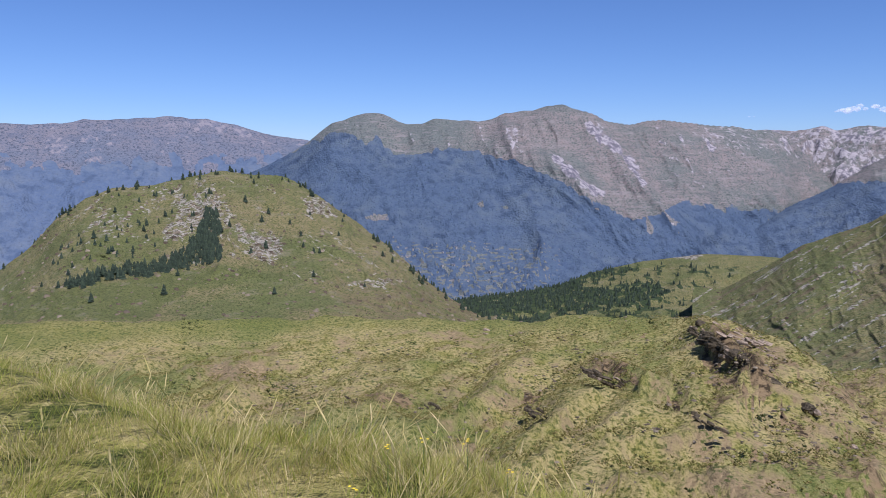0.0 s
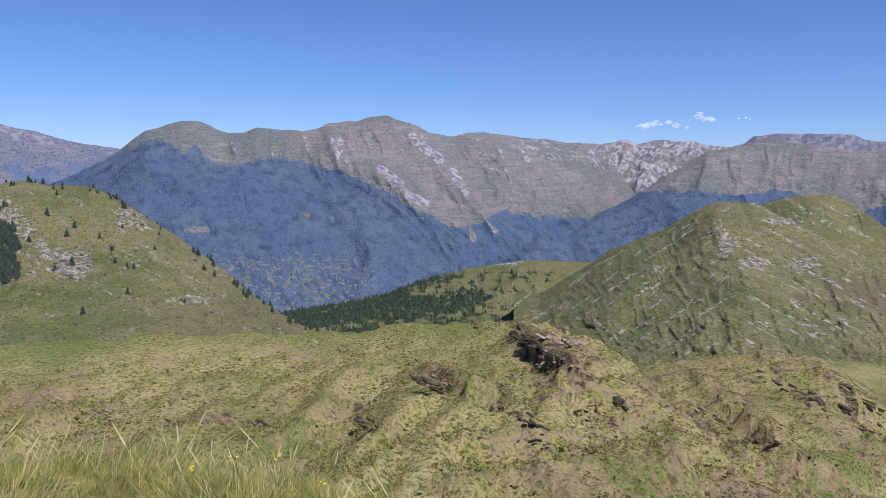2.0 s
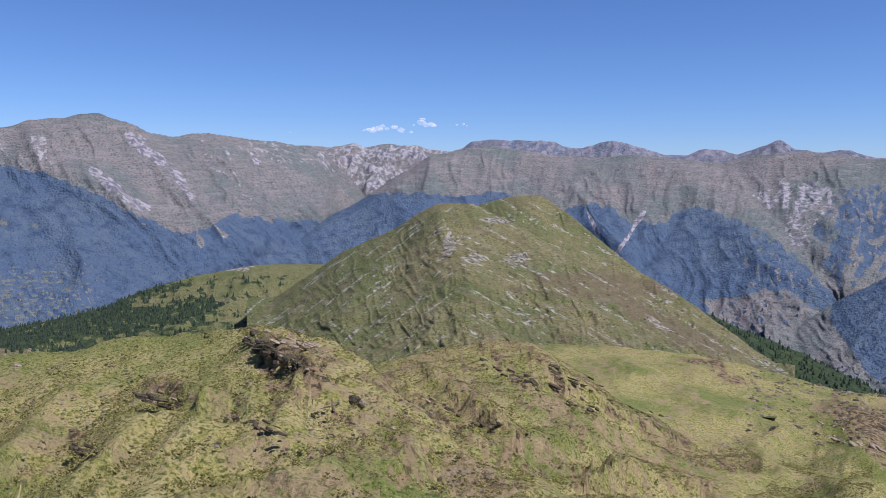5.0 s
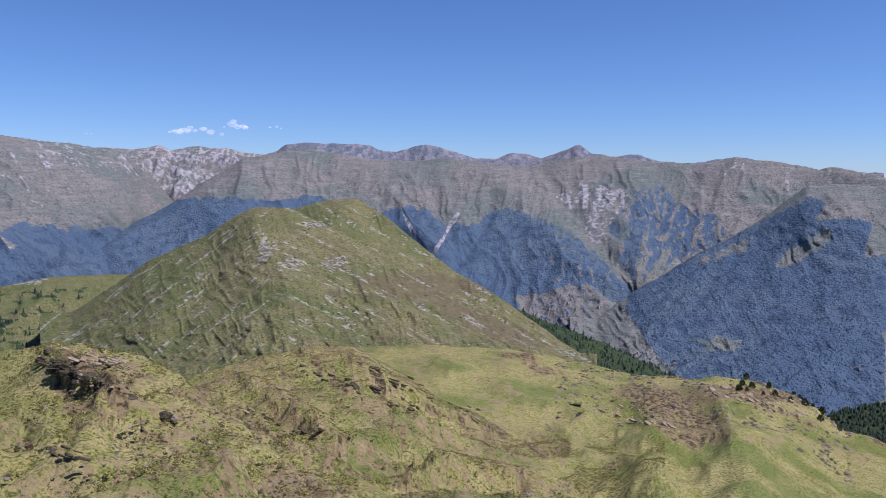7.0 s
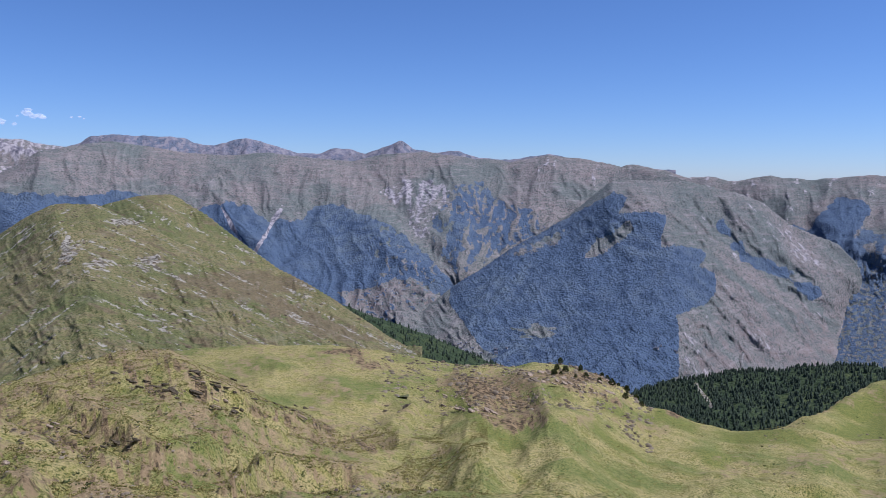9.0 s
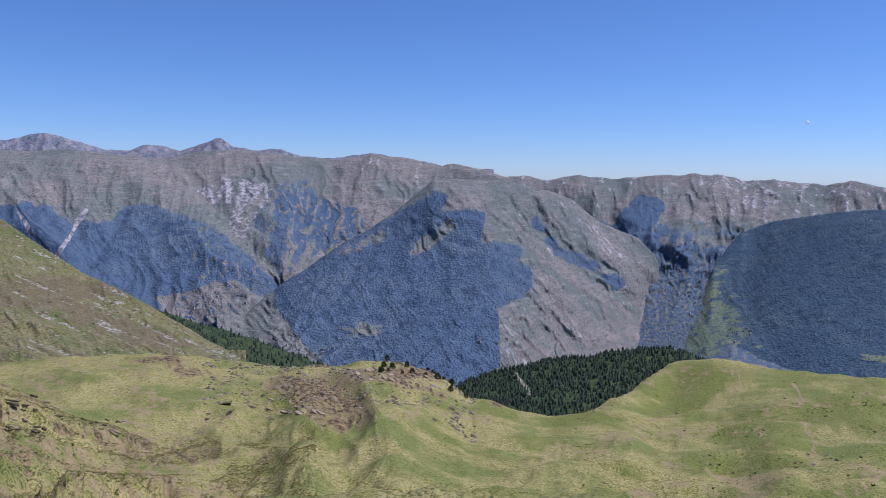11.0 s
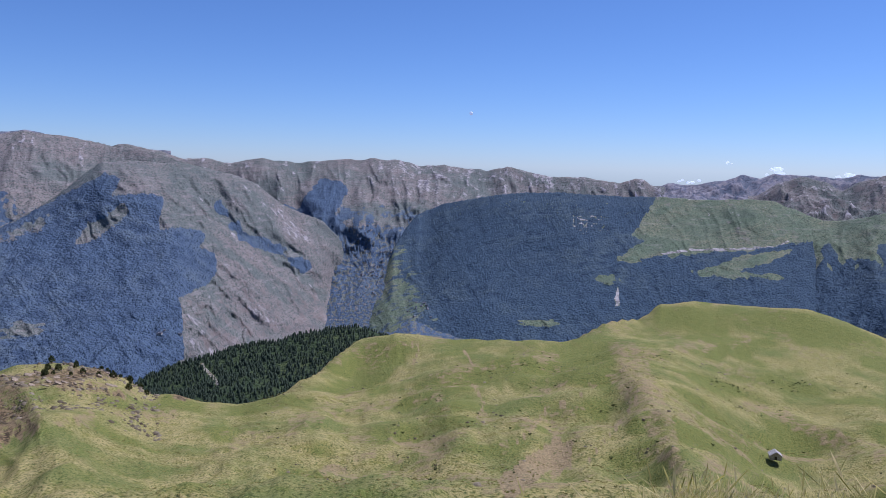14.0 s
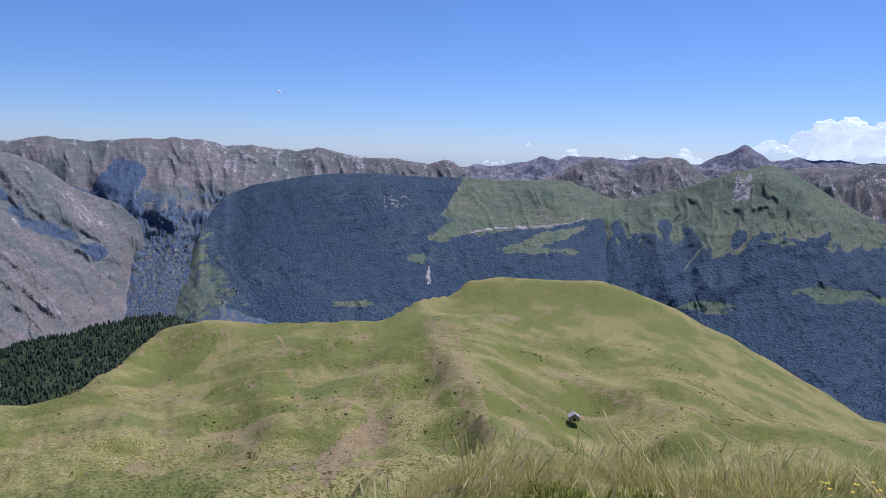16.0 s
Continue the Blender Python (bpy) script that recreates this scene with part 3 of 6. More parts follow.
mountain("mountain_range", "rocky grey range closing the end of the valley", 68, 110, 2000, 4900, 640, 190, hazy_high_land, cover_end,
         crest=[(69.4, 0.51), (71.0, 0.78), (72.0, 1.04), (73.2, 0.78), (74.6, 0.48), (75.9, 0.09), (77.1, 0.19), (79.1, -0.07), (80.8, 0.29), (83.7, 0.00), (86.2, 0.29), (89.0, 0.41), (90.6, 0.36), (92.3, 0.06), (94.6, 0.01), (97.4, -0.34), (98.8, 0.12), (100.0, -0.22), (101.9, -0.57), (104.4, -0.60), (106.9, -0.92), (107.8, -0.72), (108.6, -0.66), (109.2, -1.08), (109.8, -1.16)], reach=4700, foot=[(68, -20), (79, -20), (92, -13.5), (96, -13.5), (100, -20), (110, -20)], foot_reach=2000, bend=1.6, relief=60, gully=360, jag=13, seed=17, calm=0.5, erode=(70, 1.5, 0.2),
         spurs=[(150, 1.8, [(80.9, 0.17), (82.6, -1.43), (86.3, -3.84), (88.4, -5.05)]), (140, 1.8, [(86.6, 0.08), (86.3, -1.78), (84.6, -3.45)]), (130, 1.6, [(90.8, -0.04), (89.2, -2.13), (88.4, -4.22)]), (-70, 1.8, [(84.6, -0.57), (83.4, -2.24), (84.2, -4.29)]), (110, 1.5, [(96.1, -0.13), (94.1, -1.61), (92.1, -3.32)])])
mountain("mountain_range", "jagged far peaks with pale cliffs, painted hazy blue-grey", 108, 141, 4250, 4950, 520, 60, hazy_far_land, cover_pale,
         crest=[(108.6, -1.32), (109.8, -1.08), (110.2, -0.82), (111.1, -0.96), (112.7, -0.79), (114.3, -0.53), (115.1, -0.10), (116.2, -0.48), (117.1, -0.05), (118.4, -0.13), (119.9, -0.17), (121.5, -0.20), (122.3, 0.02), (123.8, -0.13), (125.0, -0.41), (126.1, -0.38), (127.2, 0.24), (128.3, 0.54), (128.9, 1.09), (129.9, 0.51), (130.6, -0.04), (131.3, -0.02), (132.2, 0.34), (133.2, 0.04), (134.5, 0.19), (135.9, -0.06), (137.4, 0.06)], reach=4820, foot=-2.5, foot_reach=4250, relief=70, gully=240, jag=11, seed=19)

def cover_brown(b, r, z, rel, el):
    return {"rock": 0.15 + 0.5 * step(0.4, 0.8, rel) + 0.3 * fbm(b * 2, el * 3, 4, 4), "soil": 0.3, "forest": step(-3.0, -4.5, el + 2 * (rel - 0.5)) * 0.7}

mountain("mountain", "dark brown rounded mountain tops with scree", 115.5, 128, 3700, 4500, 260, 70, hazy_high_land, cover_brown,
         crest=[(116.0, -1.58), (117.6, -0.56), (118.8, -0.20), (120.4, -0.56), (121.2, -1.13), (122.1, -0.50), (123.8, 0.03), (125.0, -0.06), (126.0, -0.89), (126.9, -1.36)], reach=4350, foot=-3.5, foot_reach=3700, relief=110, gully=260, jag=7, seed=22)
mountain("mountain", "bare grey rocky mountainside", 129.5, 141, 3300, 4700, 240, 90, hazy_high_land, cover_brown,
         crest=[(130.2, -1.77), (131.2, -0.97), (132.2, -0.40), (133.6, -0.36), (135.2, -0.37), (136.5, -0.11), (137.4, -0.01)], reach=4500, foot=-7.5, foot_reach=3300, relief=190, gully=260, jag=9, seed=23)

def cover_dark(b, r, z, rel, el):
    n = fbm(b * 0.9, el * 1.0, 4, 45)
    forest = 1 - 0.6 * step(94.5, 91, b + 0.5 * (el + 9) + 1.5 * n) * step(-3.5, -6, el)
    alp = area(b, el, [(109.8, -1.28), (116.8, -1.07), (122.8, -2.07), (123.0, -5.67), (119.4, -4.43), (117.4, -4.93), (115.8, -5.41), (112.9, -5.64), (110.8, -6.0), (109.2, -6.18), (107.5, -6.52), (107.3, -6.11), (108.7, -5.03), (107.9, -4.64), (108.7, -3.37)], 0.1, 0.25, 0.5, 27)
    alp = np.maximum(alp, area(b, el, [(112.1, -7.0), (114.2, -6.3), (115.4, -5.63), (118.6, -5.08), (117.4, -5.95), (115.0, -6.88), (113.0, -7.3)], 0.1, 0.2, 0.5, 28))
    glade = spot(b, el, 107.9, -6.4, 1.0, 0.22) + spot(b, el, 106.4, -7.9, 0.8, 0.35) + spot(b, el, 116.8, -7.0, 1.4, 0.2) + spot(b, el, 114.6, -7.0, 0.7, 0.3) + spot(b, el, 101.5, -11.3, 1.3, 0.25)
    scar = spot(b, el, 104.6, -3.9, 1.5, 0.8) * step(0.35, 0.7, ridged(b * 2, el * 2, 3, 5)) + spot(b, el, 107.1, -9.2, 0.18, 0.6)
    forest = forest * (1 - alp) * (1 - np.clip(glade * 1.5, 0, 1)) * (1 - np.clip(scar, 0, 1))
    road = step(0.09, 0.03, np.abs(el - along(b, [(109.5, -6.0), (112, -5.5), (114.5, -5.35), (117.5, -5.0), (118.5, -4.4)]))) * step(109.5, 110.5, b) * step(118.6, 118, b)
    scar = scar + road
    specks = step(0.5, 0.75, ridged(b * 1.6, el * 2.2, 3, 7)) * step(-4.4, -3, el) * 0.55
    return {"forest": forest * (1 - specks), "rock": np.clip(scar, 0, 1) * 0.9 + specks * 0.5 + alp * 0.1, "lush": alp * (0.3 + 0.9 * fbm((el - 0.5 * b) * 1.2, b * 0.4, 4, 48)) + glade * 0.6, "soil": scar * 0.3 + alp * 0.35 * step(0.1, 0.4, fbm((el + 0.8 * b) * 0.9, b * 0.3, 3, 49))}

mountain("mountain", "broad dark forested mountain with grassy alps on its shoulder", 84, 124, 1650, 4400, 660, 220, hazy_green_alp, cover_dark,
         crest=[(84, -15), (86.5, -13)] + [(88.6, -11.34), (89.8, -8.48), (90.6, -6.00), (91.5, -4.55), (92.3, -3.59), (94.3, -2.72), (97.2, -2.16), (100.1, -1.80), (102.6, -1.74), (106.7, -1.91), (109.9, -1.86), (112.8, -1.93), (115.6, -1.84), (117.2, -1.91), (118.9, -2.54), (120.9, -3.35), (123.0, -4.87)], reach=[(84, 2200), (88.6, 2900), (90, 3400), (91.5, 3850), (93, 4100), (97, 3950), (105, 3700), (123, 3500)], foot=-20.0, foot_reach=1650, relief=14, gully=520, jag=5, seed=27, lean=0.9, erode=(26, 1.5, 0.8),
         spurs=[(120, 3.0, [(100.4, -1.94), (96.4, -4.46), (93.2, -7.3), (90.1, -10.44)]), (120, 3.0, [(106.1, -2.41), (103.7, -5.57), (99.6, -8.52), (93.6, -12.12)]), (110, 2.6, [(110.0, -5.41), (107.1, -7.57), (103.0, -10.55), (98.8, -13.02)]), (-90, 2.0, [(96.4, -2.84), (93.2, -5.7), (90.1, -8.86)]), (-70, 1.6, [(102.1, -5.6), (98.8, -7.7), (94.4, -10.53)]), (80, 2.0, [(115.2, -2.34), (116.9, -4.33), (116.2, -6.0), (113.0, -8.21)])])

def cover_alp(b, r, z, rel, el):
    n = fbm(b * 0.9, el * 0.8, 4, 55)
    rib = ridged(b * 0.55 + el * 0.12, el * 0.08, 2, 13)
    top = -5.8 + 2.6 * (rel - 0.5) + 0.7 * n + along(b, [(117, 0.4), (124, 0.2), (128, -0.6), (131, 0.8), (136, 0.5)])
    forest = step(-1, 1, (top - el) / 0.3)
    for line in ([(120.6, -4.98), (121.5, -6.96), (122.4, -8.93)], [(124.1, -4.81), (124.6, -6.77), (125.2, -9.53)], [(125.5, -5.13), (126.6, -7.44), (127.1, -9.37)], [(129.0, -5.3), (128.1, -7.32), (127.1, -8.98)]):
        forest = np.maximum(forest, 0.95 * streak_on(b, el, line, 0.55, 1.1, 29))
    white = 0.7 * spot(b, el, 128.9, -2.2, 0.6, 1.1)
    gullies = step(0.12, 0.03, np.abs(b - 126.4 - (el + 6.5) * 0.65 + 0.2 * n)) * step(-8.6, -7.8, el)
    field = spot(b, el, 135.3, -8.7, 2.6, 0.5) + spot(b, el, 127, -10.3, 2.2, 0.4) + spot(b, el, 131.5, -5.4, 0.9, 0.25)
    return {"forest": forest * (1 - np.clip(field, 0, 1)) * (1 - gullies * 0.8), "rock": np.clip(white * 1.3 + 0.35 * gullies + 0.25 * rib * step(-3, -1, el), 0, 1.2), "lush": 0.3 + field}

mountain("mountain", "green alpine mountain with a white scree gully and forested ribs", 108, 141, 1700, 3800, 480, 210, hazy_green_alp, cover_alp,
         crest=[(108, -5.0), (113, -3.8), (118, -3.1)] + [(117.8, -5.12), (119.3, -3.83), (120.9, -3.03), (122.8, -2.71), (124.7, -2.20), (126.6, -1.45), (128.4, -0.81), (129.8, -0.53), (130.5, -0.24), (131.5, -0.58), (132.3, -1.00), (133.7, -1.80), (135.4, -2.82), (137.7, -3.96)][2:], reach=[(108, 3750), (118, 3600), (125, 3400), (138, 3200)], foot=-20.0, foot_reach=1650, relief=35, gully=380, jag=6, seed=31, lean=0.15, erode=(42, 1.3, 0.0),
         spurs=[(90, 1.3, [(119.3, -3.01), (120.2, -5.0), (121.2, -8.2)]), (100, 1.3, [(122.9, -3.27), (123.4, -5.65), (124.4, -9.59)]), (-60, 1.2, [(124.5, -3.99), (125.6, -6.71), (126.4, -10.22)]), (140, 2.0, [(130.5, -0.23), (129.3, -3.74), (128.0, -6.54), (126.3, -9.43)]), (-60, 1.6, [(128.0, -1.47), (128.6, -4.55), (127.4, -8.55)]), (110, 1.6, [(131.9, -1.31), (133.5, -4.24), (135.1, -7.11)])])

# -- the hills across the saddle --
def cover_wooded(b, r, z, rel, el):
    n = fbm(b * 1.0, el * 1.2, 4, 61)
    crag = spot(b, el, -17.3, -4.2, 1.9, 2.2) * 0.8 + spot(b, el, -12.8, -6.2, 1.7, 1.0) + spot(b, el, -9.2, -3.4, 0.9, 0.7) + spot(b, el, -5.2, -9.0, 2.0, 0.6) * 0.7 + spot(b, el, -23, -4.5, 1.5, 1.5) * 0.5
    streak = np.where(b < -16, fbm((el - 0.8 * (b + 16)) * 1.5, (b + 16) * 0.3, 4, 62), fbm((el + 0.7 * (b + 16)) * 1.5, (b + 16) * 0.3, 4, 63)) * step(-10.5, -8, el)
    crag = crag + 0.45 * step(0.05, 0.4, streak) + 0.5 * step(0.55, 0.8, rel) * step(-9, -6, el)
    for corners in ([(-18.7, -4.03), (-17.7, -2.48), (-16.7, -2.68), (-16.6, -3.87), (-17.7, -4.65), (-18.3, -5.42), (-19.8, -5.77), (-20.0, -4.99)], [(-15.8, -4.29), (-14.5, -4.91), (-12.5, -5.95), (-11.5, -6.99), (-12.9, -6.96), (-14.5, -5.91)], [(-10.2, -2.73), (-9.2, -2.73), (-7.6, -3.97), (-8.4, -4.17), (-9.7, -3.63)]):
        crag = np.maximum(crag, 0.8 * area(b, el, corners, 0.15, 0.5, 0.5, 30))
    # The hill's shaded left side, painted darker as lusher green.
    shaded_face = area(b, el, [(-29.9, -7.9), (-27.8, -5.1), (-24.3, -2.4), (-21.1, -1.86), (-18.2, -1.29), (-16.3, -2.49), (-16.3, -7.07), (-21.4, -7.85), (-26.3, -8.52)], 0.4, 0.6, 1.0, 31)
    meadow = area(b, el, [(-30.0, -10.41), (-29.9, -8.62), (-24.9, -8.53), (-16.1, -7.4), (-12.9, -7.97), (-14.9, -8.92), (-18.0, -8.99), (-19.6, -10.09), (-21.5, -11.13)], 0.3, 0.3, 1.0, 32)
    crag = crag * (1 - meadow)
    return {"rock": np.clip(crag, 0, 1.1) * (0.5 + 0.5 * step(-0.2, 0.3, fbm(b * 2.6, el * 4, 3, 6))), "soil": 0.3 * step(-7, -10, el) * step(-12, -6, b) + 0.15 + 0.15 * n, "lush": 0.9 * np.clip(-streak, 0, 1) + 0.75 * meadow + 0.35 * shaded_face}

mountain("hill", "rounded grassy hill with pale crags and scattered pines", -40, 4, 480, 1250, 560, 210, hill_turf, cover_wooded,
         crest=[(-40, -11), (-33, -9)] + [(-29.9, -7.18), (-27.8, -5.46), (-26.4, -3.85), (-24.7, -2.58), (-22.9, -1.92), (-20.4, -1.79), (-18.2, -1.18), (-15.5, -0.82), (-13.6, -0.98), (-11.2, -1.30), (-9.2, -2.53), (-6.8, -4.17), (-4.3, -6.04), (-1.8, -8.33), (0.7, -10.19), (2.8, -11.41)], blur=0.8, reach=[(-32, 1000), (-15, 1050), (3, 850)], foot=-13.5, foot_reach=480, relief=6, gully=110, jag=3.0, seed=41, lean=0.6, bend=1.1, calm=0.3, erode=(12, 1.3, 0.4),
         spurs=[(45, 2.6, [(-16.1, -1.1), (-16.2, -3.88), (-16.1, -6.68), (-14.2, -9.55)]), (-16, 2.2, [(-17.8, -1.88), (-17.5, -4.65), (-18.4, -7.0), (-23.2, -8.14)]), (-14, 1.3, [(-12.8, -3.12), (-10.5, -6.4), (-7.7, -9.73)]), (20, 2.0, [(-10.8, -1.91), (-6.8, -4.79), (-2.7, -8.54)]), (16, 1.6, [(-21.1, -2.05), (-22.3, -4.53), (-25.9, -7.42)])])

def cover_shoulder(b, r, z, rel, el):
    n = fbm(b * 1.3, el * 1.6, 4, 65)
    forest = step(-1, 1, (along(b, [(-2, -9.0), (6, -8.6), (9, -8.2), (11, -8.0), (13, -8.7), (16, -9.6), (18, -10.3), (22, -11.5)]) + 1.6 * n - el) / 0.25)
    forest = forest * (1 - 0.95 * step(0.0, 0.2, fbm(b * 0.9 + el, el * 2.6, 4, 66) + 0.25 * step(8, 14, b)))
    forest = np.maximum(forest, 0.9 * step(0.1, 0.3, fbm(b * 1.2, el * 3.0, 4, 67)) * step(-6.8, -7.4, el) * step(8, 11, b) * step(24, 20, b))
    forest = np.maximum(forest * 0.75, (0.45 + 0.5 * step(-0.25, 0.1, fbm(b * 2.4, el * 4.0, 3, 68))) * area(b, el, [(-0.1, -10.38), (4.9, -9.37), (8.7, -8.52), (12.0, -7.63), (13.6, -7.52), (13.2, -8.43), (15.3, -8.58), (16.5, -9.15), (14.9, -10.23), (10.8, -10.63), (2.4, -11.43)], 0.1, 0.25, 0.5, 38) * (1 - area(b, el, [(9.9, -8.7), (12.4, -8.24), (14.5, -8.4), (13.2, -9.05), (10.8, -9.31)], 0.1, 0.3, 0.5, 39)))
    return {"forest": forest, "rock": spot(b, el, 17.4, -6.6, 1.2, 0.25), "lush": 0.4}

mountain("hill", "low grassy shoulder with dark conifer woods", -3, 32, 700, 1500, 460, 110, hill_turf, cover_shoulder,
         crest=[(-2.1, -10.94), (0.9, -10.26), (4.5, -9.73), (8.3, -9.12), (11.0, -8.02), (14.2, -7.16), (17.9, -6.51), (19.9, -6.39), (23.2, -6.39), (26.6, -6.70), (30.8, -7.87)], reach=1250, foot=-14.0, foot_reach=700, relief=12, gully=170, jag=2.0, seed=44, erode=(16, 1.4, 0.3))

def cover_peak(b, r, z, rel, el):
    n = fbm(b * 1.1, el * 1.1, 4, 71)
    white = spot(b, el, 34.7, -6.0, 0.8, 0.3) + spot(b, el, 37.8, -5.8, 0.9, 0.35) + spot(b, el, 32.6, -5.0, 0.3, 1.0) + spot(b, el, 36.4, -3.2, 1.0, 0.25)
    bands = step(0.5, 0.8, ridged(b * 0.45 + el * 0.9, el * 0.2, 3, 9)) * step(33, 28, b) * 0.5
    brown = spot(b, el, 44.5, -7.8, 5.0, 1.2) * 0.65
    for corners in ([(32.4, -4.95), (33.6, -4.31), (34.2, -4.5), (32.6, -5.77), (31.8, -6.28)], [(33.3, -5.96), (34.5, -5.73), (35.4, -6.53), (34.1, -6.48)], [(36.7, -6.16), (38.1, -5.96), (38.5, -6.63), (37.5, -6.67)]):
        white = np.maximum(white, 0.55 * area(b, el, corners, 0.1, 0.2, 0.3, 33))
    brown = np.maximum(brown, 0.9 * area(b, el, [(43.6, -7.61), (46.3, -8.64), (50.3, -10.43), (53.8, -11.92), (50.4, -11.93), (46.0, -9.83)], 0.3, 0.6, 0.8, 34))
    side = step(32, 35, b)
    streak = fbm((el + 0.52 * (b - 34)) * 3.4, (b - 34) * 0.3, 5, 77) * side + fbm((el - 0.75 * (b - 34)) * 2.8, (b - 34) * 0.4, 5, 78) * (1 - side)
    return {"rock": np.clip(white * 0.8 + 0.6 * bands + 0.1 * n + 0.5 * step(0.08, 0.35, streak) + 0.45 * step(0.58, 0.8, rel), 0, 1.2), "soil": brown + 0.10 + 1.1 * np.clip(-streak, 0, 1), "lush": 0.45 * step(32, 26, b) + 1.1 * np.clip(streak, 0, 1)}

mountain("hill", "steep green hill with white rock ledges on its face", 18, 56, 330, 1100, 620, 220, hill_turf, cover_peak,
         crest=[(19.9, -8.79), (23.2, -6.72), (24.9, -5.47), (28.6, -3.97), (30.7, -2.50), (32.1, -1.90), (34.4, -1.95), (36.0, -2.74), (38.0, -3.68), (42.8, -6.26), (47.8, -9.11), (52.1, -11.38), (54.5, -12.56)], reach=[(19, 900), (33, 860), (45, 700), (56, 560)], foot=-16.0, foot_reach=330, relief=6, gully=110, jag=1.6, seed=47, lean=-0.4, erode=(9, 1.1, 0.6),
         spurs=[(34, 2.4, [(31.7, -2.28), (32.4, -4.54), (33.9, -6.98), (34.3, -9.02), (33.4, -12.32)]), (-16, 1.4, [(29.9, -4.58), (28.3, -7.92), (26.2, -11.66)]), (-16, 1.6, [(35.2, -3.66), (38.5, -5.82), (44.0, -8.19), (48.5, -9.83)]), (14, 1.2, [(29.1, -4.59), (26.6, -7.53), (24.1, -10.86)]), (-14, 1.0, [(34.8, -4.9), (37.4, -8.5), (40.3, -11.18)]), (12, 1.0, [(36.9, -4.44), (42.1, -6.69), (50.3, -10.06)])])
mountain("hill", "second green summit behind the steep hill", 29, 57, 500, 1300, 440, 110, hill_turf, cover_peak,
         crest=[(30.7, -3.74), (35.2, -1.82), (37.2, -1.30), (39.3, -1.23), (41.5, -2.71), (43.9, -4.63), (46.6, -6.67), (50.3, -8.74), (53.8, -11.19), (55.8, -12.40)], reach=[(30, 1050), (40, 1050), (56, 640)], foot=-14.0, foot_reach=520, relief=8, gully=140, jag=1.6, seed=48, erode=(9, 1.0, 0.6),
         spurs=[(40, 1.8, [(38.8, -1.36), (37.6, -2.8), (38.3, -4.41)]), (-20, 1.2, [(39.6, -1.95), (42.8, -5.07), (47.8, -8.73)])])

def cover_woods(b, r, z, rel, el):
    track = step(0.22, 0.08, np.abs(b - along(el, [(-16, 78.1), (-15.2, 77.7), (-14.4, 76.9), (-14.0, 76.9)]))) * step(-15.9, -15.6, el) * step(-14.0, -14.3, el) * step(70, 75, b)
    return {"forest": 1.0 - track, "rock": track}

mountain("hill", "dark conifer-covered hillside dropping into the valley", 44, 66, 700, 1500, 260, 70, hill_turf, cover_woods,
         crest=[(46.1, -8.35), (48.6, -8.78), (51.1, -9.41), (52.8, -10.02), (57.0, -11.41), (61.2, -13.11), (63.7, -14.00)], reach=1150, foot=-17.0, foot_reach=700, relief=14, gully=120, jag=3.0, seed=51)
mountain("hill", "steep hillside covered in dark conifer forest", 70, 93, 560, 1250, 300, 90, hill_turf, cover_woods,
         crest=[(71.7, -15.62), (72.9, -14.95), (75.7, -14.04), (79.4, -13.17), (82.7, -12.71), (83.0, -12.52), (85.7, -12.04), (86.0, -12.02), (88.1, -11.83), (91.0, -12.84)], reach=950, foot=-19.5, foot_reach=560, relief=12, gully=120, jag=2.0, seed=52)


# -- the ground: the summit underfoot, its spurs and the pastures below, down to the valley --
def smooth_max(a, b, k):
    h = np.clip(0.5 + 0.5 * (a - b) / k, 0, 1)
    return b * (1 - h) + a * h + k * h * (1 - h)


KNOLL = [(-180, 6), (-60, 8), (-30, 7.2), (-23, 5.8), (-19, 5.0), (-14, 4.5), (-8, 4.3), (-1, 4.0), (5, 3.7), (14, 3.0), (30, 2.2), (90, 2.3), (101, 2.7), (105, 3.2), (111, 3.6), (118, 3.8), (124, 3.8), (130, 4.0), (139, 4.3), (180, 6)]


CRESTS = []
for crest in ((3.2, 2.6, [(107.1, -12.95), (109.3, -16.01), (111.1, -18.6), (112.5, -21.89)]),
              (2.2, 1.0, [(108.8, -13.25), (112.4, -12.39), (116.2, -11.47)]),
              (2.4, 0.8, [(93.7, -15.42), (97.9, -14.55), (103.0, -13.65)]),
              (2.0, 0.8, [(97.2, -18.39), (101.4, -18.46), (105.2, -17.28)]),
              (2.0, 0.8, [(94.2, -20.0), (97.2, -19.07), (99.4, -20.12)]),
              (2.6, 1.0, [(83.3, -18.53), (88.7, -17.77), (94.6, -16.62)])):
    CRESTS.append(crest)
for crest in ((2.0, 0.8, [(107.0, -20.11), (109.9, -19.68), (112.0, -20.05)]),
              (3.0, 1.1, [(115.3, -15.47), (120.3, -16.77), (125.7, -17.74)]),
              (2.2, 0.8, [(86.2, -14.53), (88.6, -13.37), (92.4, -12.99)]),
              (2.0, 0.7, [(101.4, -16.07), (104.3, -15.53), (107.6, -14.93)]),
              (2.4, 0.9, [(85.4, -21.88), (90.4, -20.93), (94.7, -21.36)]),
              (2.0, 0.7, [(107.8, -18.1), (109.8, -17.24), (111.0, -17.64)])):
    CRESTS.append(crest)
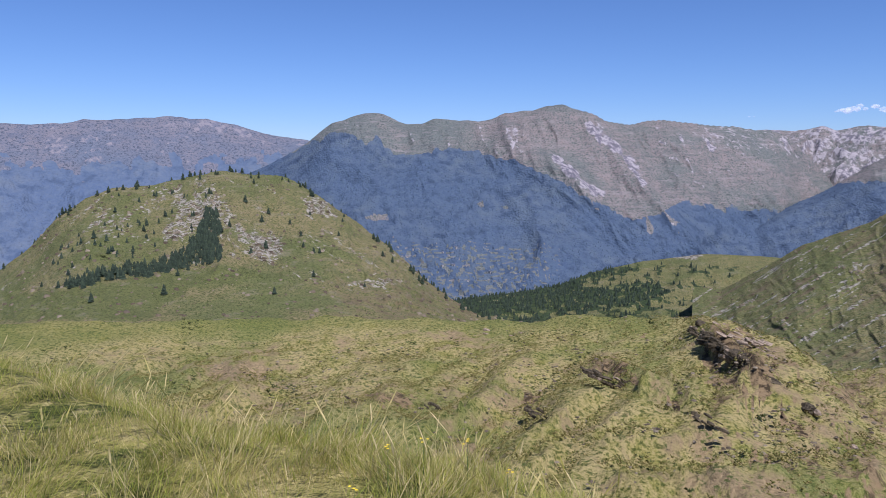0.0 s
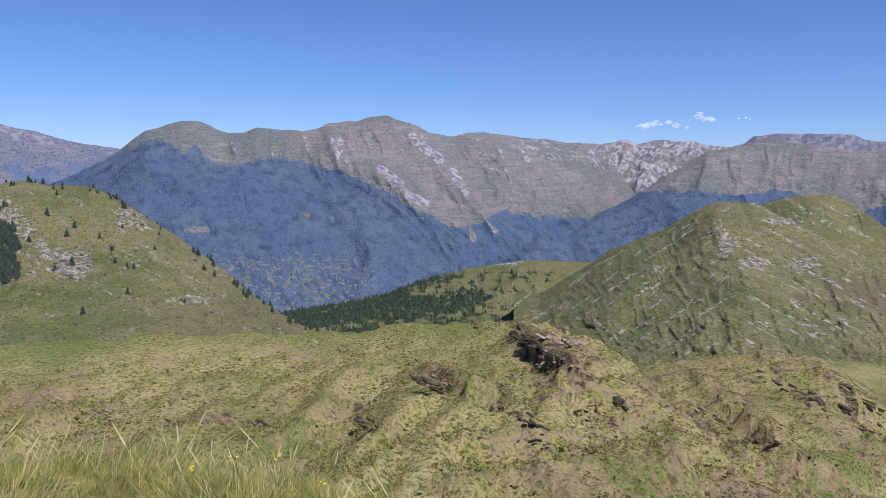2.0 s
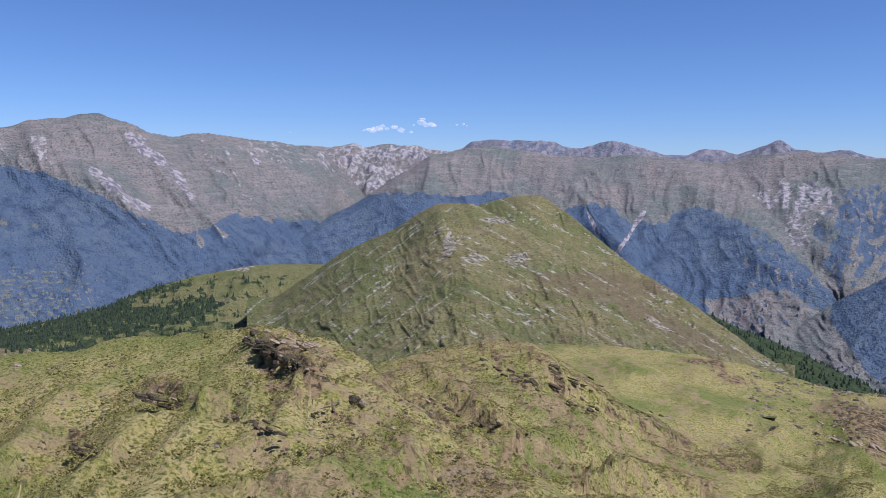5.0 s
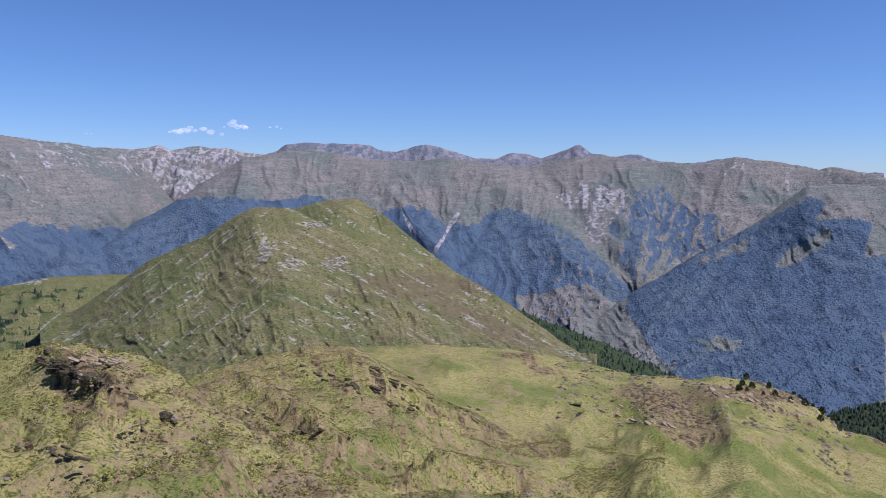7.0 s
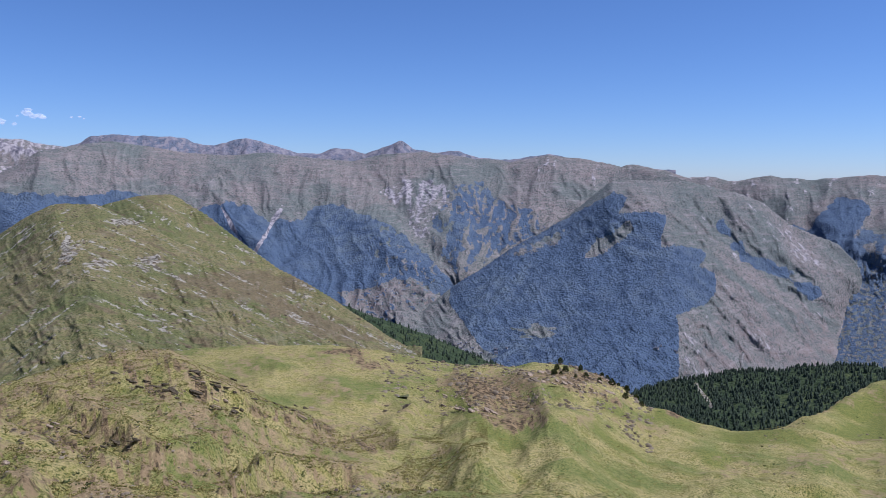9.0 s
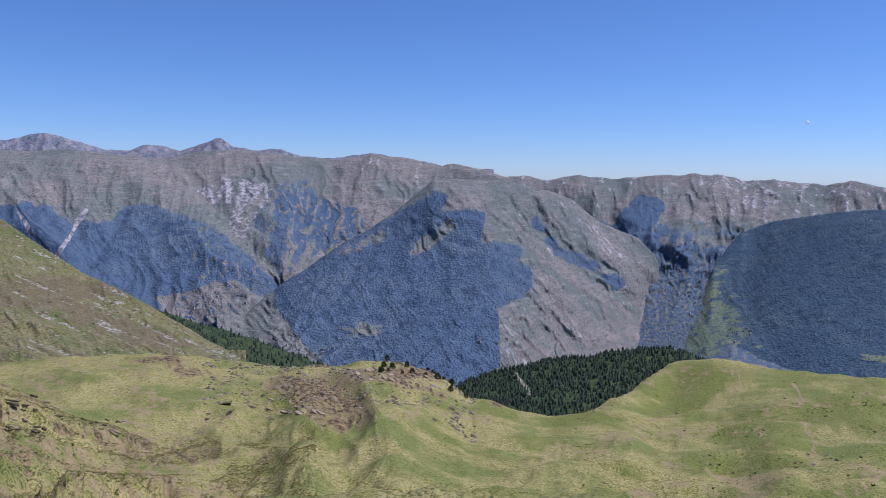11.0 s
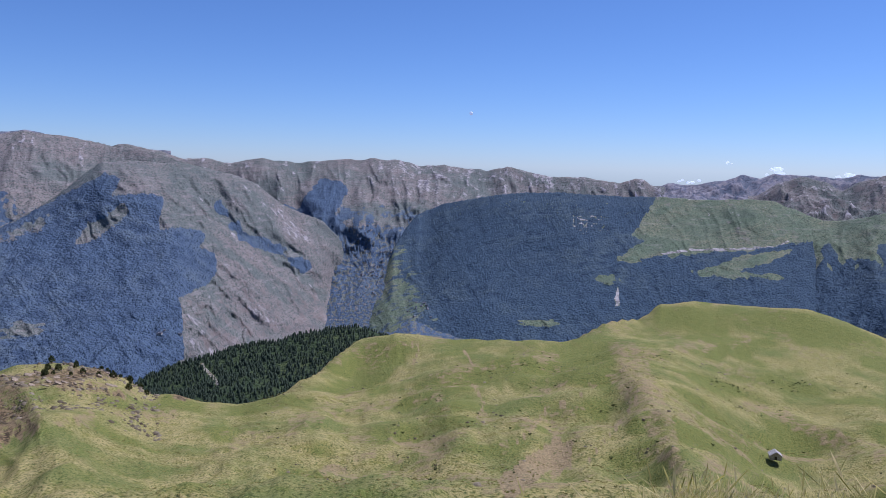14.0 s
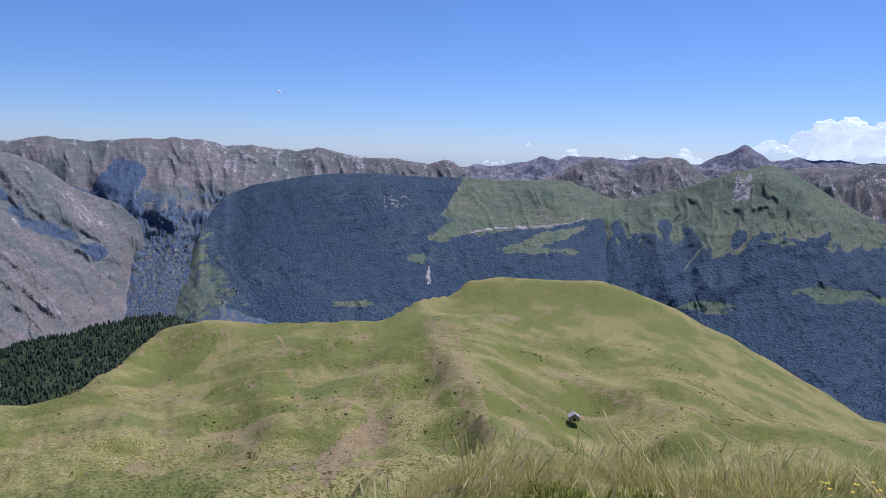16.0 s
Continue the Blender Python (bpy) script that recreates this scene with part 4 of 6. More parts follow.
for crest in ((2.5, 0.9, [(63.5, -17.61), (69.8, -17.12), (75.0, -17.49)]),
              (3.0, 0.9, [(58.4, -15.11), (62.2, -14.05), (65.6, -15.35), (66.4, -17.3)]),
              (2.0, 0.6, [(66.0, -14.74), (70.1, -15.13), (72.6, -15.95)]),
              (2.5, 0.8, [(42.6, -19.28), (49.1, -20.84), (55.9, -21.8)]),
              (2.0, 0.7, [(51.6, -18.23), (56.7, -19.49), (61.8, -19.82)]),
              (4.0, 1.0, [(18.3, -11.63), (20.8, -13.7), (24.1, -15.74)])):
    CRESTS.append(crest)
for crest in ((2.6, 0.8, [(10.9, -14.38), (14.9, -15.56), (19.9, -17.3)]),
              (3.0, 0.9, [(30.0, -13.64), (33.9, -15.92), (38.5, -18.77)]),
              (3.5, 1.0, [(38.3, -12.5), (41.6, -14.85), (45.5, -16.79), (50.7, -18.16)]),
              (2.5, 0.8, [(44.2, -12.88), (48.4, -14.4), (56.1, -16.95)]),
              (2.5, 0.8, [(30.9, -16.63), (35.2, -19.39), (39.8, -21.32)])):
    CRESTS.append(crest)


def ground_height(b, r):
    """The height of the ground at a bearing and distance."""
    b, r = np.asarray(b, float), np.asarray(r, float)
    x, y = r * np.sin(np.radians(b)), r * np.cos(np.radians(b))
    edge = along(b, KNOLL)
    over = np.maximum(r - edge, 0)
    knoll = -1.62 + 0.12 * fbm(x / 1.7, y / 1.7, 3, 81) * step(0.8, 3.0, r) - 0.62 * (np.sqrt(over * over + 1.2) - 1.095)
    spur, _, _ = crest_land(b, r, [(-30.0, -10.41), (-19.6, -11.14), (-3.5, -11.51), (3.7, -11.64), (9.1, -11.25), (16.3, -10.80), (18.3, -10.82), (19.4, -10.99), (20.8, -11.13), (24.1, -12.00), (26.7, -13.50), (28.8, -15.69), (33.1, -18.33), (37.3, -20.39), (41.5, -22.34)], [(-60, 240), (-20, 215), (0, 200), (15, 185), (22, 165), (30, 140), (42, 120)], -31, 50, 1.0, 6.0, 30.0, 1.2, 0.5, 82, 0.7, blur=3.0)
    brown, _, _ = crest_land(b, r, [(10, -26)] + [(22.4, -16.14), (26.7, -13.78), (29.6, -13.16), (35.0, -12.05), (39.1, -12.13), (39.5, -12.32), (41.9, -13.54), (44.4, -15.22), (47.7, -17.10), (51.1, -18.51), (55.0, -19.65), (59.2, -21.82)] + [(70, -30)], 255, -27, 105, 1.0, 9.0, 42.0, 1.5, 0.45, 83, 1.2, blur=2.0)
    saddle, _, _ = crest_land(b, r, [(25, -18)] + [(37.1, -12.33), (41.1, -12.02), (45.2, -11.90), (50.3, -12.16), (54.9, -12.87), (59.1, -13.59), (63.2, -13.82), (65.3, -13.40), (67.6, -13.37), (70.0, -13.98), (71.5, -14.62), (73.5, -16.13), (74.9, -16.15), (76.7, -16.66), (79.3, -17.00), (79.5, -16.99), (82.7, -16.48), (85.3, -16.70), (88.7, -17.55)], [(35, 440), (60, 430), (66, 420), (90, 400)], -27, 130, 0.9, 6.0, 80.0, 1.2, 0.4, 84, 0.3, blur=2.0, ribs=[(61, 62, 2.2, 7), (67, 67, 2.5, 5)])
    pasture, _, _ = crest_land(b, r, [(78.5, -17.79), (82.7, -16.40), (85.3, -14.90), (88.1, -12.70), (91.0, -12.23), (91.2, -12.33), (94.4, -12.54), (95.5, -12.57), (100.5, -12.54), (103.9, -12.40), (106.4, -10.91), (108.9, -10.43), (110.1, -9.35), (112.2, -8.95), (113.9, -9.08), (117.2, -8.96), (119.6, -8.91), (122.1, -9.44), (125.3, -10.71), (129.2, -12.29), (133.0, -14.11), (137.6, -16.29), (138.8, -16.41)], [(78, 400), (84, 440), (88, 560), (96, 540), (101, 510), (104, 520), (107, 580), (110, 640), (114, 650), (125, 620), (139, 560)], -29, 115, 1.05, 5.0, 110.0, 0.6, 0.42, 85, 0.6, 2, blur=4.0, hold=0.9,
                               ribs=[(110, 114, 4.0, 5), (118, 122, 4.0, -5), (99, 102, 3.0, 4), (104, 107, 1.8, 4), (94, 98, 2.4, 5), (124, 131, 3.2, 5), (88, 90, 2.0, 4)])
    z = np.maximum(np.maximum(spur, brown), saddle)
    z = smooth_max(z, pasture, 3.0)
    z = smooth_max(z, knoll, 1.0)
    mound = step(74, 84, b) * step(100, 170, r) * step(540, 420, r)
    line = np.interp(r, [150, 200, 280, 400, 560], [114.5, 113, 110.5, 107.5, 109])
    off = (b - line) * np.radians(1) * r
    z = z + 9 * np.exp(-(off / np.where(off < 0, 18, 38)) ** 2) * step(120, 190, r) * step(560, 470, r) * step(95, 100, b)
    z = z - 6 * np.exp(-((b - 119) / 4.5) ** 2) * step(170, 240, r) * step(480, 380, r)
    z = z + mound * (5.5 * perlin(np.radians(b) * 5.2 + 0.5 * perlin(x / 60, y / 60, 97), r / 42, 95) + 2.4 * perlin(np.radians(b) * 12 + 0.5 * perlin(x / 30, y / 30, 98), r / 17, 96))
    sight = np.degrees(np.arctan2(z, np.maximum(r, 0.5)))
    for rise, wide, line in CRESTS:
        d, along_it = off_line(b + 0.5 * perlin(x / 35, y / 35, 75), sight + 0.15 * perlin(x / 20, y / 20, 76), line)
        z = z + rise * np.maximum(0, 1 - np.sqrt(d * d + 0.02 * wide * wide) / wide) ** 1.3 * step(-0.1, 0.25, along_it) * step(1.1, 0.75, along_it) * step(90, 120, r)
    z = z + 0.5 * fbm(x / 14, y / 14, 4, 86) * step(15, 60, r) + 0.9 * perlin(x / 45, y / 45, 88) * step(60, 140, r)
    floor = VALLEY + 12 * fbm(x / 300, y / 300, 3, 87)
    return np.where(r < 1600, np.maximum(z, floor), floor)


BANDS = [[(18.3, -11.84), (19.9, -13.69), (22.0, -14.32), (24.1, -15.95)],
         [(10.9, -14.5), (14.1, -15.72), (18.2, -17.45)],
         [(30.0, -13.64), (33.5, -15.94), (36.0, -17.59), (38.9, -18.93)],
         [(35.0, -12.25), (37.5, -14.33), (40.0, -16.33)],
         [(38.3, -12.5), (41.2, -14.76), (45.1, -16.71), (50.7, -18.16)],
         [(44.2, -12.88), (48.0, -14.44), (52.4, -15.75), (56.1, -17.12)]]
BANDS += [[(30.9, -16.63), (35.2, -19.19), (39.8, -21.32)],
          [(19.1, -13.68), (22.4, -16.14), (26.7, -18.52)],
          [(51.8, -18.89), (54.6, -20.16)],
          [(44.7, -13.02), (50.8, -14.84), (55.9, -15.92), (61.8, -18.84)]]


def strata(b, el):
    """Broken bands of rock that dip across the spurs."""
    q = el + 0.42 * b
    bands = 0.0
    for line in BANDS:
        bands = np.maximum(bands, streak_on(b, el, line, 0.30, 1.6, 44))
    fine_bands = step(0.08, 0.3, fbm(q * 3.4, b * 0.35, 4, 54)) * step(15, 22, b) * step(58, 50, b) * 0.7
    bands = np.maximum(bands, fine_bands)
    return np.maximum(0.95 * bands * step(-0.5, 0.1, fbm(b * 2.2, el * 2.2, 3, 45)), 0.55 * loose_strata(b, el, q))


def loose_strata(b, el, q):
    return 0.8 * step(0.02, 0.3, fbm(q * 1.15, b * 0.1, 4, 94)) * step(24, 28, b) + 0.6 * step(0.18, 0.5, fbm(q * 1.6, b * 0.14, 4, 93)) * step(6, 14, b) * step(30, 27, b)


def cover_ground(b, r, z):
    x, y = r * np.sin(np.radians(b)), r * np.cos(np.radians(b))
    el = np.degrees(np.arctan2(z, r))
    n = fbm(x / 22, y / 22, 4, 91)
    band = ridged((x + y) / 30, (x - y) / 90, 3, 92)
    rock = np.maximum(step(0.5, 0.85, band) * 0.75, strata(b, el)) / 0.75 * step(4, 16, b) * step(62, 50, b) * step(300, 250, r) * step(60, 80, r) * 0.75
    for b0, e0, w, h, k in ((20.5, -12.6, 1.6, 1.5, 1.0), (22.6, -14.2, 1.2, 1.0, 0.9), (6.5, -17.3, 0.9, 0.7, 0.9), (-3.5, -17.4, 2.2, 0.8, 0.7), (12.4, -14.6, 1.8, 0.8, 0.8), (62, -15.5, 2.6, 1.2, 0.9), (59.6, -15.0, 1.0, 1.2, 0.6), (68.5, -14.4, 2.6, 0.6, 0.9), (75.6, -16.4, 1.0, 0.3, 1.0), (64, -14.6, 3.0, 0.8, 0.6), (51.5, -12.7, 2.2, 0.25, 1.0)):
        rock = np.maximum(rock, k * spot(b, el, b0, e0, w, h))
    for corners in ([(59.5, -15.51), (60.5, -14.2), (62.2, -14.45), (64.3, -15.6), (66.0, -16.53), (66.2, -17.63), (63.5, -18.52), (61.4, -17.47)], [(65.6, -14.63), (67.6, -14.67), (70.1, -15.13), (72.4, -16.24), (69.3, -15.77)], [(50.8, -13.11), (52.5, -12.98), (54.6, -13.89), (53.3, -14.28)]):
        rock = np.maximum(rock, area(b, el, corners, 0.15, 0.45, 0.5, 46) * (0.45 + 0.5 * step(-0.2, 0.3, fbm(b * 2.5, el * 3.5, 3, 47))))
    tilt = np.gradient(z, axis=0) / np.gradient(r, axis=0) if np.ndim(z) == 2 and z.shape[0] > 2 else 0 * z
    tilt = np.where(b > 72, tilt, 0)
    soil = 0.29 + 0.4 * n * step(40, 60, r) * step(60, 40, b)
    soil = soil * step(45, 90, r) * (1 - 0.85 * step(-12.8, -11.9, el) * step(19, 14, b))
    soil = soil + 0.5 * np.clip(fbm((el + 0.42 * b) * 2.4, b * 0.3, 4, 55), -0.3, 1) * step(12, 20, b) * step(62, 50, b) + 0.1 * step(22, 28, b) * step(60, 50, b) * step(120, 170, r) * step(330, 270, r)
    soil = soil * step(75, 55, b) + 0.36 * step(70, 80, b) * step(-0.1, 0.4, fbm(x / 60, y / 25, 3, 99)) + 0.3 * step(-0.05, -0.3, tilt) * step(80, 88, b)
    for b0, e0, w, h in ((103.4, -20.6, 0.9, 1.6), (34, -21.2, 2.0, 1.0), (29.6, -19.0, 0.7, 0.4), (-14.5, -15.0, 3.0, 0.8)):
        soil = np.maximum(soil, spot(b, el, b0, e0, w, h))
    soil = np.maximum(soil, area(b, el, [(98.8, -22.46), (101.1, -20.72), (103.0, -19.58), (104.6, -19.69), (104.1, -20.69), (102.0, -21.96), (99.7, -24.03)], 0.1, 0.25, 0.4, 48))
    soil = np.maximum(soil, 0.9 * area(b, el, [(32.1, -20.4), (33.5, -19.67), (37.8, -21.87), (39.0, -22.88), (33.6, -23.28)], 0.15, 0.3, 0.4, 49))
    for rise, wide, line in CRESTS[:17]:
        soil = np.maximum(soil, 0.5 * streak_on(b, el, line, 0.5 * wide, 1.5, 50))
    for path in ([(100.2, -19.8), (101.5, -18.6), (102.2, -17.6), (104.8, -16.2)], [(92.0, -13.0), (92.6, -13.6), (92.2, -14.6)], [(96.0, -13.4), (96.8, -14.6)], [(96.8, -16.0), (97.6, -17.2), (97.2, -18.2)], [(105.6, -20.6), (107.4, -18.2), (109.0, -16.0)]):
        line = np.interp(el, [p[1] for p in path][::-1] if path[0][1] > path[-1][1] else [p[1] for p in path], [p[0] for p in path][::-1] if path[0][1] > path[-1][1] else [p[0] for p in path])
        inside = step(min(p[1] for p in path) - 0.1, min(p[1] for p in path), el) * step(max(p[1] for p in path) + 0.1, max(p[1] for p in path), el)
        soil = np.maximum(soil, 0.95 * inside * step(0.13, 0.05, np.abs(b - line + 0.15 * n)))
    lush = 0.15 + 0.35 * step(-12.8, -11.9, el) * step(19, 14, b) + 0.6 * step(-0.02, 0.2, tilt) * step(76, 84, b) + 0.1 * step(75, 95, b) + spot(b, el, 28.5, -18.4, 1.8, 1.3) * 0.6 + 0.8 * area(b, el, [(58.0, -15.52), (59.2, -15.51), (62.2, -18.05), (65.2, -19.31), (63.5, -19.77), (61.0, -18.08)], 0.3, 0.5, 0.6, 51) + 0.6 * step(0.05, 0.35, fbm(x / 40, y / 40, 3, 52)) * step(62, 72, b) + spot(b, el, 117, -19, 3, 1.2) * 0.7 + 0.6 * area(b, el, [(87.4, -14.76), (88.0, -13.59), (91.5, -13.59), (91.7, -14.48), (89.6, -15.63), (88.4, -15.91)], 0.2, 0.3, 0.5, 56) + 0.5 * area(b, el, [(102.9, -12.75), (107.1, -12.14), (107.2, -14.16), (103.0, -15.19), (96.7, -16.2), (90.3, -16.61), (94.5, -15.01)], 0.5, 0.8, 1.0, 57)
    return {"rock": rock, "soil": soil, "lush": lush, "forest": step(700, 900, r) * 0.9}


fine = np.arange(-40, 148, 0.12)
bearings = np.concatenate([np.arange(-180, -40, 2.0), fine, np.arange(148, 180.1, 2.0)])
reaches = np.concatenate([[0.02, 0.15], np.exp(np.arange(math.log(0.4), math.log(900), 0.024)), np.geomspace(920, 4950, 30)])
gb, gr = np.meshgrid(bearings, reaches)
gz = ground_height(gb, gr)
ground = sheet("ground", gb, gr, gz, cover_ground(gb, gr, gz), near_turf)
tagged(ground, "dry alpine grassland with bare soil, rock and tufts, falling to the valley", "ground", kind="structure")


# ---- things ----
def part(name, verts, faces, material, parent=None, label="", smooth=False):
    """One mesh object, under its thing if that is given."""
    mesh = bpy.data.meshes.new(name)
    mesh.from_pydata([tuple(map(float, v)) for v in verts], [], [tuple(map(int, f)) for f in faces])
    mesh.materials.append(material)
    if smooth:
        mesh.polygons.foreach_set("use_smooth", np.ones(len(faces), bool))
    ob = new(name, mesh)
    if parent:
        ob.parent = parent
    if label:
        tagged(ob, label)
    return ob


def at(b, r, z):
    return Vector((r * math.sin(radians(b)), r * math.cos(radians(b)), z))


def meet(b, el, nearest=10.0):
    """Distance and height at which a sight line from the summit first meets the ground."""
    r = np.geomspace(nearest, 900, 1500)
    z = ground_height(np.full_like(r, b), r)
    hit = np.nonzero(z >= r * up(el))[0]
    k = hit[0] if len(hit) else len(r) - 1
    return float(r[k]), float(z[k])


def strew(name, template, places, sizes, turns, material, label, category, tilt=None, tall=None):
    """Many small alike pieces joined into one mesh."""
    tv, tf = np.array(template[0], float), template[1]
    n, m = len(places), len(template[0])
    c, s = np.cos(turns)[:, None], np.sin(turns)[:, None]
    x, y, z = tv[:, 0][None], tv[:, 1][None], tv[:, 2][None]
    high = sizes if tall is None else tall
    v = np.stack([(x * c - y * s) * sizes[:, None], (x * s + y * c) * sizes[:, None], z * high[:, None]], -1)
    if tilt is not None:
        v[..., :2] += v[..., 2:3] * tilt[:, None, :]
    v = (v + places[:, None, :]).reshape(-1, 3)
    loops = np.concatenate([np.array(f) for f in tf])
    counts = np.array([len(f) for f in tf])
    allloops = (loops[None] + (np.arange(n) * m)[:, None]).ravel()
    starts = np.concatenate([[0], np.cumsum(np.tile(counts, n))[:-1]])
    mesh = bpy.data.meshes.new(name)
    mesh.vertices.add(len(v))
    mesh.vertices.foreach_set("co", v.astype(np.float32).ravel())
    mesh.loops.add(len(allloops))
    mesh.loops.foreach_set("vertex_index", allloops.astype(np.int32))
    mesh.polygons.add(len(starts))
    mesh.polygons.foreach_set("loop_start", starts.astype(np.int32))
    mesh.update(calc_edges=True)
    mesh.materials.append(material)
    return tagged(new(name, mesh), label, category, kind="stuff")


def tones(name, colours, rough=0.9, clear=0.0, metres=0.5):
    """A material whose pieces differ in tone from one another."""
    mat = bpy.data.materials.new(name)
    mat.use_nodes = True
    tree = mat.node_tree
    shader = tree.nodes["Principled BSDF"]
    pick = tree.nodes.new("ShaderNodeNewGeometry").outputs["Random Per Island"]
    ramp = tree.nodes.new("ShaderNodeValToRGB")
    for k, colour in enumerate(colours):
        e = ramp.color_ramp.elements[k] if k < 2 else ramp.color_ramp.elements.new(1.0)
        e.color = (*colour, 1)
    for k, e in enumerate(ramp.color_ramp.elements):
        e.position = k / (len(colours) - 1)
    tree.links.new(pick, ramp.inputs[0])
    place = tree.nodes.new("ShaderNodeTexCoord").outputs["Object"]
    fine = grain(tree, place, metres)
    dark = blend(tree, maths(tree, "MULTIPLY", span(tree, fine, 0.6, 0.35), 0.4), ramp.outputs[0], tuple(c * 0.4 for c in colours[0]))
    tree.links.new(dark, shader.inputs["Base Color"])
    shader.inputs["Roughness"].default_value = rough
    shader.inputs["Specular IOR Level"].default_value = 0.15
    if clear:
        thin = tree.nodes.new("ShaderNodeBsdfTranslucent")
        tree.links.new(dark, thin.inputs["Color"])
        both = tree.nodes.new("ShaderNodeMixShader")
        both.inputs[0].default_value = clear
        tree.links.new(shader.outputs[0], both.inputs[1])
        tree.links.new(thin.outputs[0], both.inputs[2])
        tree.links.new(both.outputs[0], tree.nodes["Material Output"].inputs["Surface"])
    return mat


rng = np.random.RandomState(11)
needles = tones("conifer_needles", [(0.026, 0.038, 0.024), (0.04, 0.056, 0.034), (0.06, 0.078, 0.044)])
# Distant needles are coloured bluer than near ones to imitate haze.
hazy_needles = tones("hazy_conifer_needles", [(0.046, 0.07, 0.106), (0.056, 0.084, 0.12), (0.07, 0.102, 0.13)], metres=8.0)
bark = plain("grey_bark", (0.12, 0.09, 0.07), 0.9, 0.3, 0.1)
tuft_tones = tones("grass_tussocks", [(0.12, 0.135, 0.025), (0.21, 0.195, 0.05), (0.34, 0.28, 0.09), (0.50, 0.39, 0.16), (0.16, 0.17, 0.035)], metres=0.15)
shrub_tones = tones("dwarf_shrubs", [(0.055, 0.07, 0.02), (0.085, 0.10, 0.03), (0.13, 0.13, 0.045)], metres=0.4)
stone_tones = tones("weathered_stones", [(0.07, 0.052, 0.033), (0.13, 0.10, 0.06), (0.29, 0.235, 0.155), (0.10, 0.075, 0.046)], metres=0.3)
shale = plain("dark_shale", (0.08, 0.062, 0.035), 0.9, 0.6, 0.35, bump=0.8)
pale_rock = plain("pale_weathered_rock", (0.31, 0.235, 0.155), 0.9, 0.4, 0.4, bump=0.8)


def spire(sides, tiers, jag, seed):
    """A ragged conifer crown, one high: tiers of drooping branches."""
    rnd = random.Random(seed)
    verts, faces = [], []
    for k in range(tiers):
        z0 = 0.12 + 0.8 * k / tiers
        wide = 0.23 * (1 - k / tiers) ** 0.8 + 0.03
        base = len(verts)
        for j in range(sides):
            a = 2 * math.pi * (j + 0.5 * (k % 2) + rnd.uniform(-0.2, 0.2)) / sides
            w = wide * rnd.uniform(1 - jag, 1 + jag)
            verts.append((w * math.cos(a), w * math.sin(a), z0 + rnd.uniform(-0.04, 0.02)))
        verts.append((rnd.uniform(-0.02, 0.02), rnd.uniform(-0.02, 0.02), min(1.0, z0 + 1.5 * 0.8 / tiers + 0.05)))
        top = len(verts) - 1
        for j in range(sides):
            faces.append((base + j, base + (j + 1) % sides, top))
    return verts, faces


def trunk_mesh(high, wide, sides=6):
    verts, faces = [], []
    for k, (z, w) in enumerate(((-0.05, 1.3), (0.1, 1.0), (0.6, 0.55), (1.0, 0.15))):
        for j in range(sides):
            a = 2 * math.pi * j / sides
            verts.append((w * wide * math.cos(a), w * wide * math.sin(a), z * high))
    for k in range(3):
        for j in range(sides):
            faces.append((k * sides + j, k * sides + (j + 1) % sides, (k + 1) * sides + (j + 1) % sides, (k + 1) * sides + j))
    return verts, faces


def conifer(seed, label):
    tree = tagged(new("pine_tree"), label, "tree", "pines on the hill")
    v, f = spire(9, 7, 0.3, seed)
    part("crown", v, f, needles, tree)
    v, f = trunk_mesh(0.9, 0.022)
    part("trunk", v, f, bark, tree)
    return tree


def sampled(land, want, count, seed):
    """Random places on a piece of land, as often as its cover asks for."""
    b, r, z, el, covers = land
    rnd = np.random.RandomState(seed)
    w = np.clip(want(b, r, z, el, covers), 0, None)
    w = w * r * r
    w[-1], w[:, -1] = 0, 0
    k = rnd.choice(w.size, count, p=(w / w.sum()).ravel())
    i, j = np.unravel_index(k, w.shape)
    fi, fj = rnd.rand(count), rnd.rand(count)

    def mix(a):
        return (a[i, j] * (1 - fi) + a[i + 1, j] * fi) * (1 - fj) + (a[i, j + 1] * (1 - fi) + a[i + 1, j + 1] * fi) * fj

    bb, rr, zz = mix(b), mix(r), mix(z)
    return np.stack([rr * np.sin(np.radians(bb)), rr * np.cos(np.radians(bb)), zz], -1)


LONG_RANGE, MAIN, PALE, PEAKS, MIDDLE, WEDGE, END, JAGGED, BROWN, GREY, DARK, ALP, WOODED, SHOULDER, STEEP, SECOND, WOODS_A, WOODS_B = LAND

# -- single pines on the wooded hill --
pines = [conifer(101, "dark green mountain pine standing on the grassy hill"), conifer(102, "dark green mountain pine standing on the grassy hill"), conifer(103, "dark green mountain pine standing on the grassy hill")]


PINE_BAND = [(-16.8, -3.55), (-16.1, -4.08), (-16.1, -7.15), (-18.0, -7.57), (-20.3, -7.94), (-23.2, -8.11), (-25.6, -8.68), (-26.5, -8.43), (-23.5, -7.63), (-20.6, -7.31), (-18.7, -6.51), (-17.8, -5.64)]


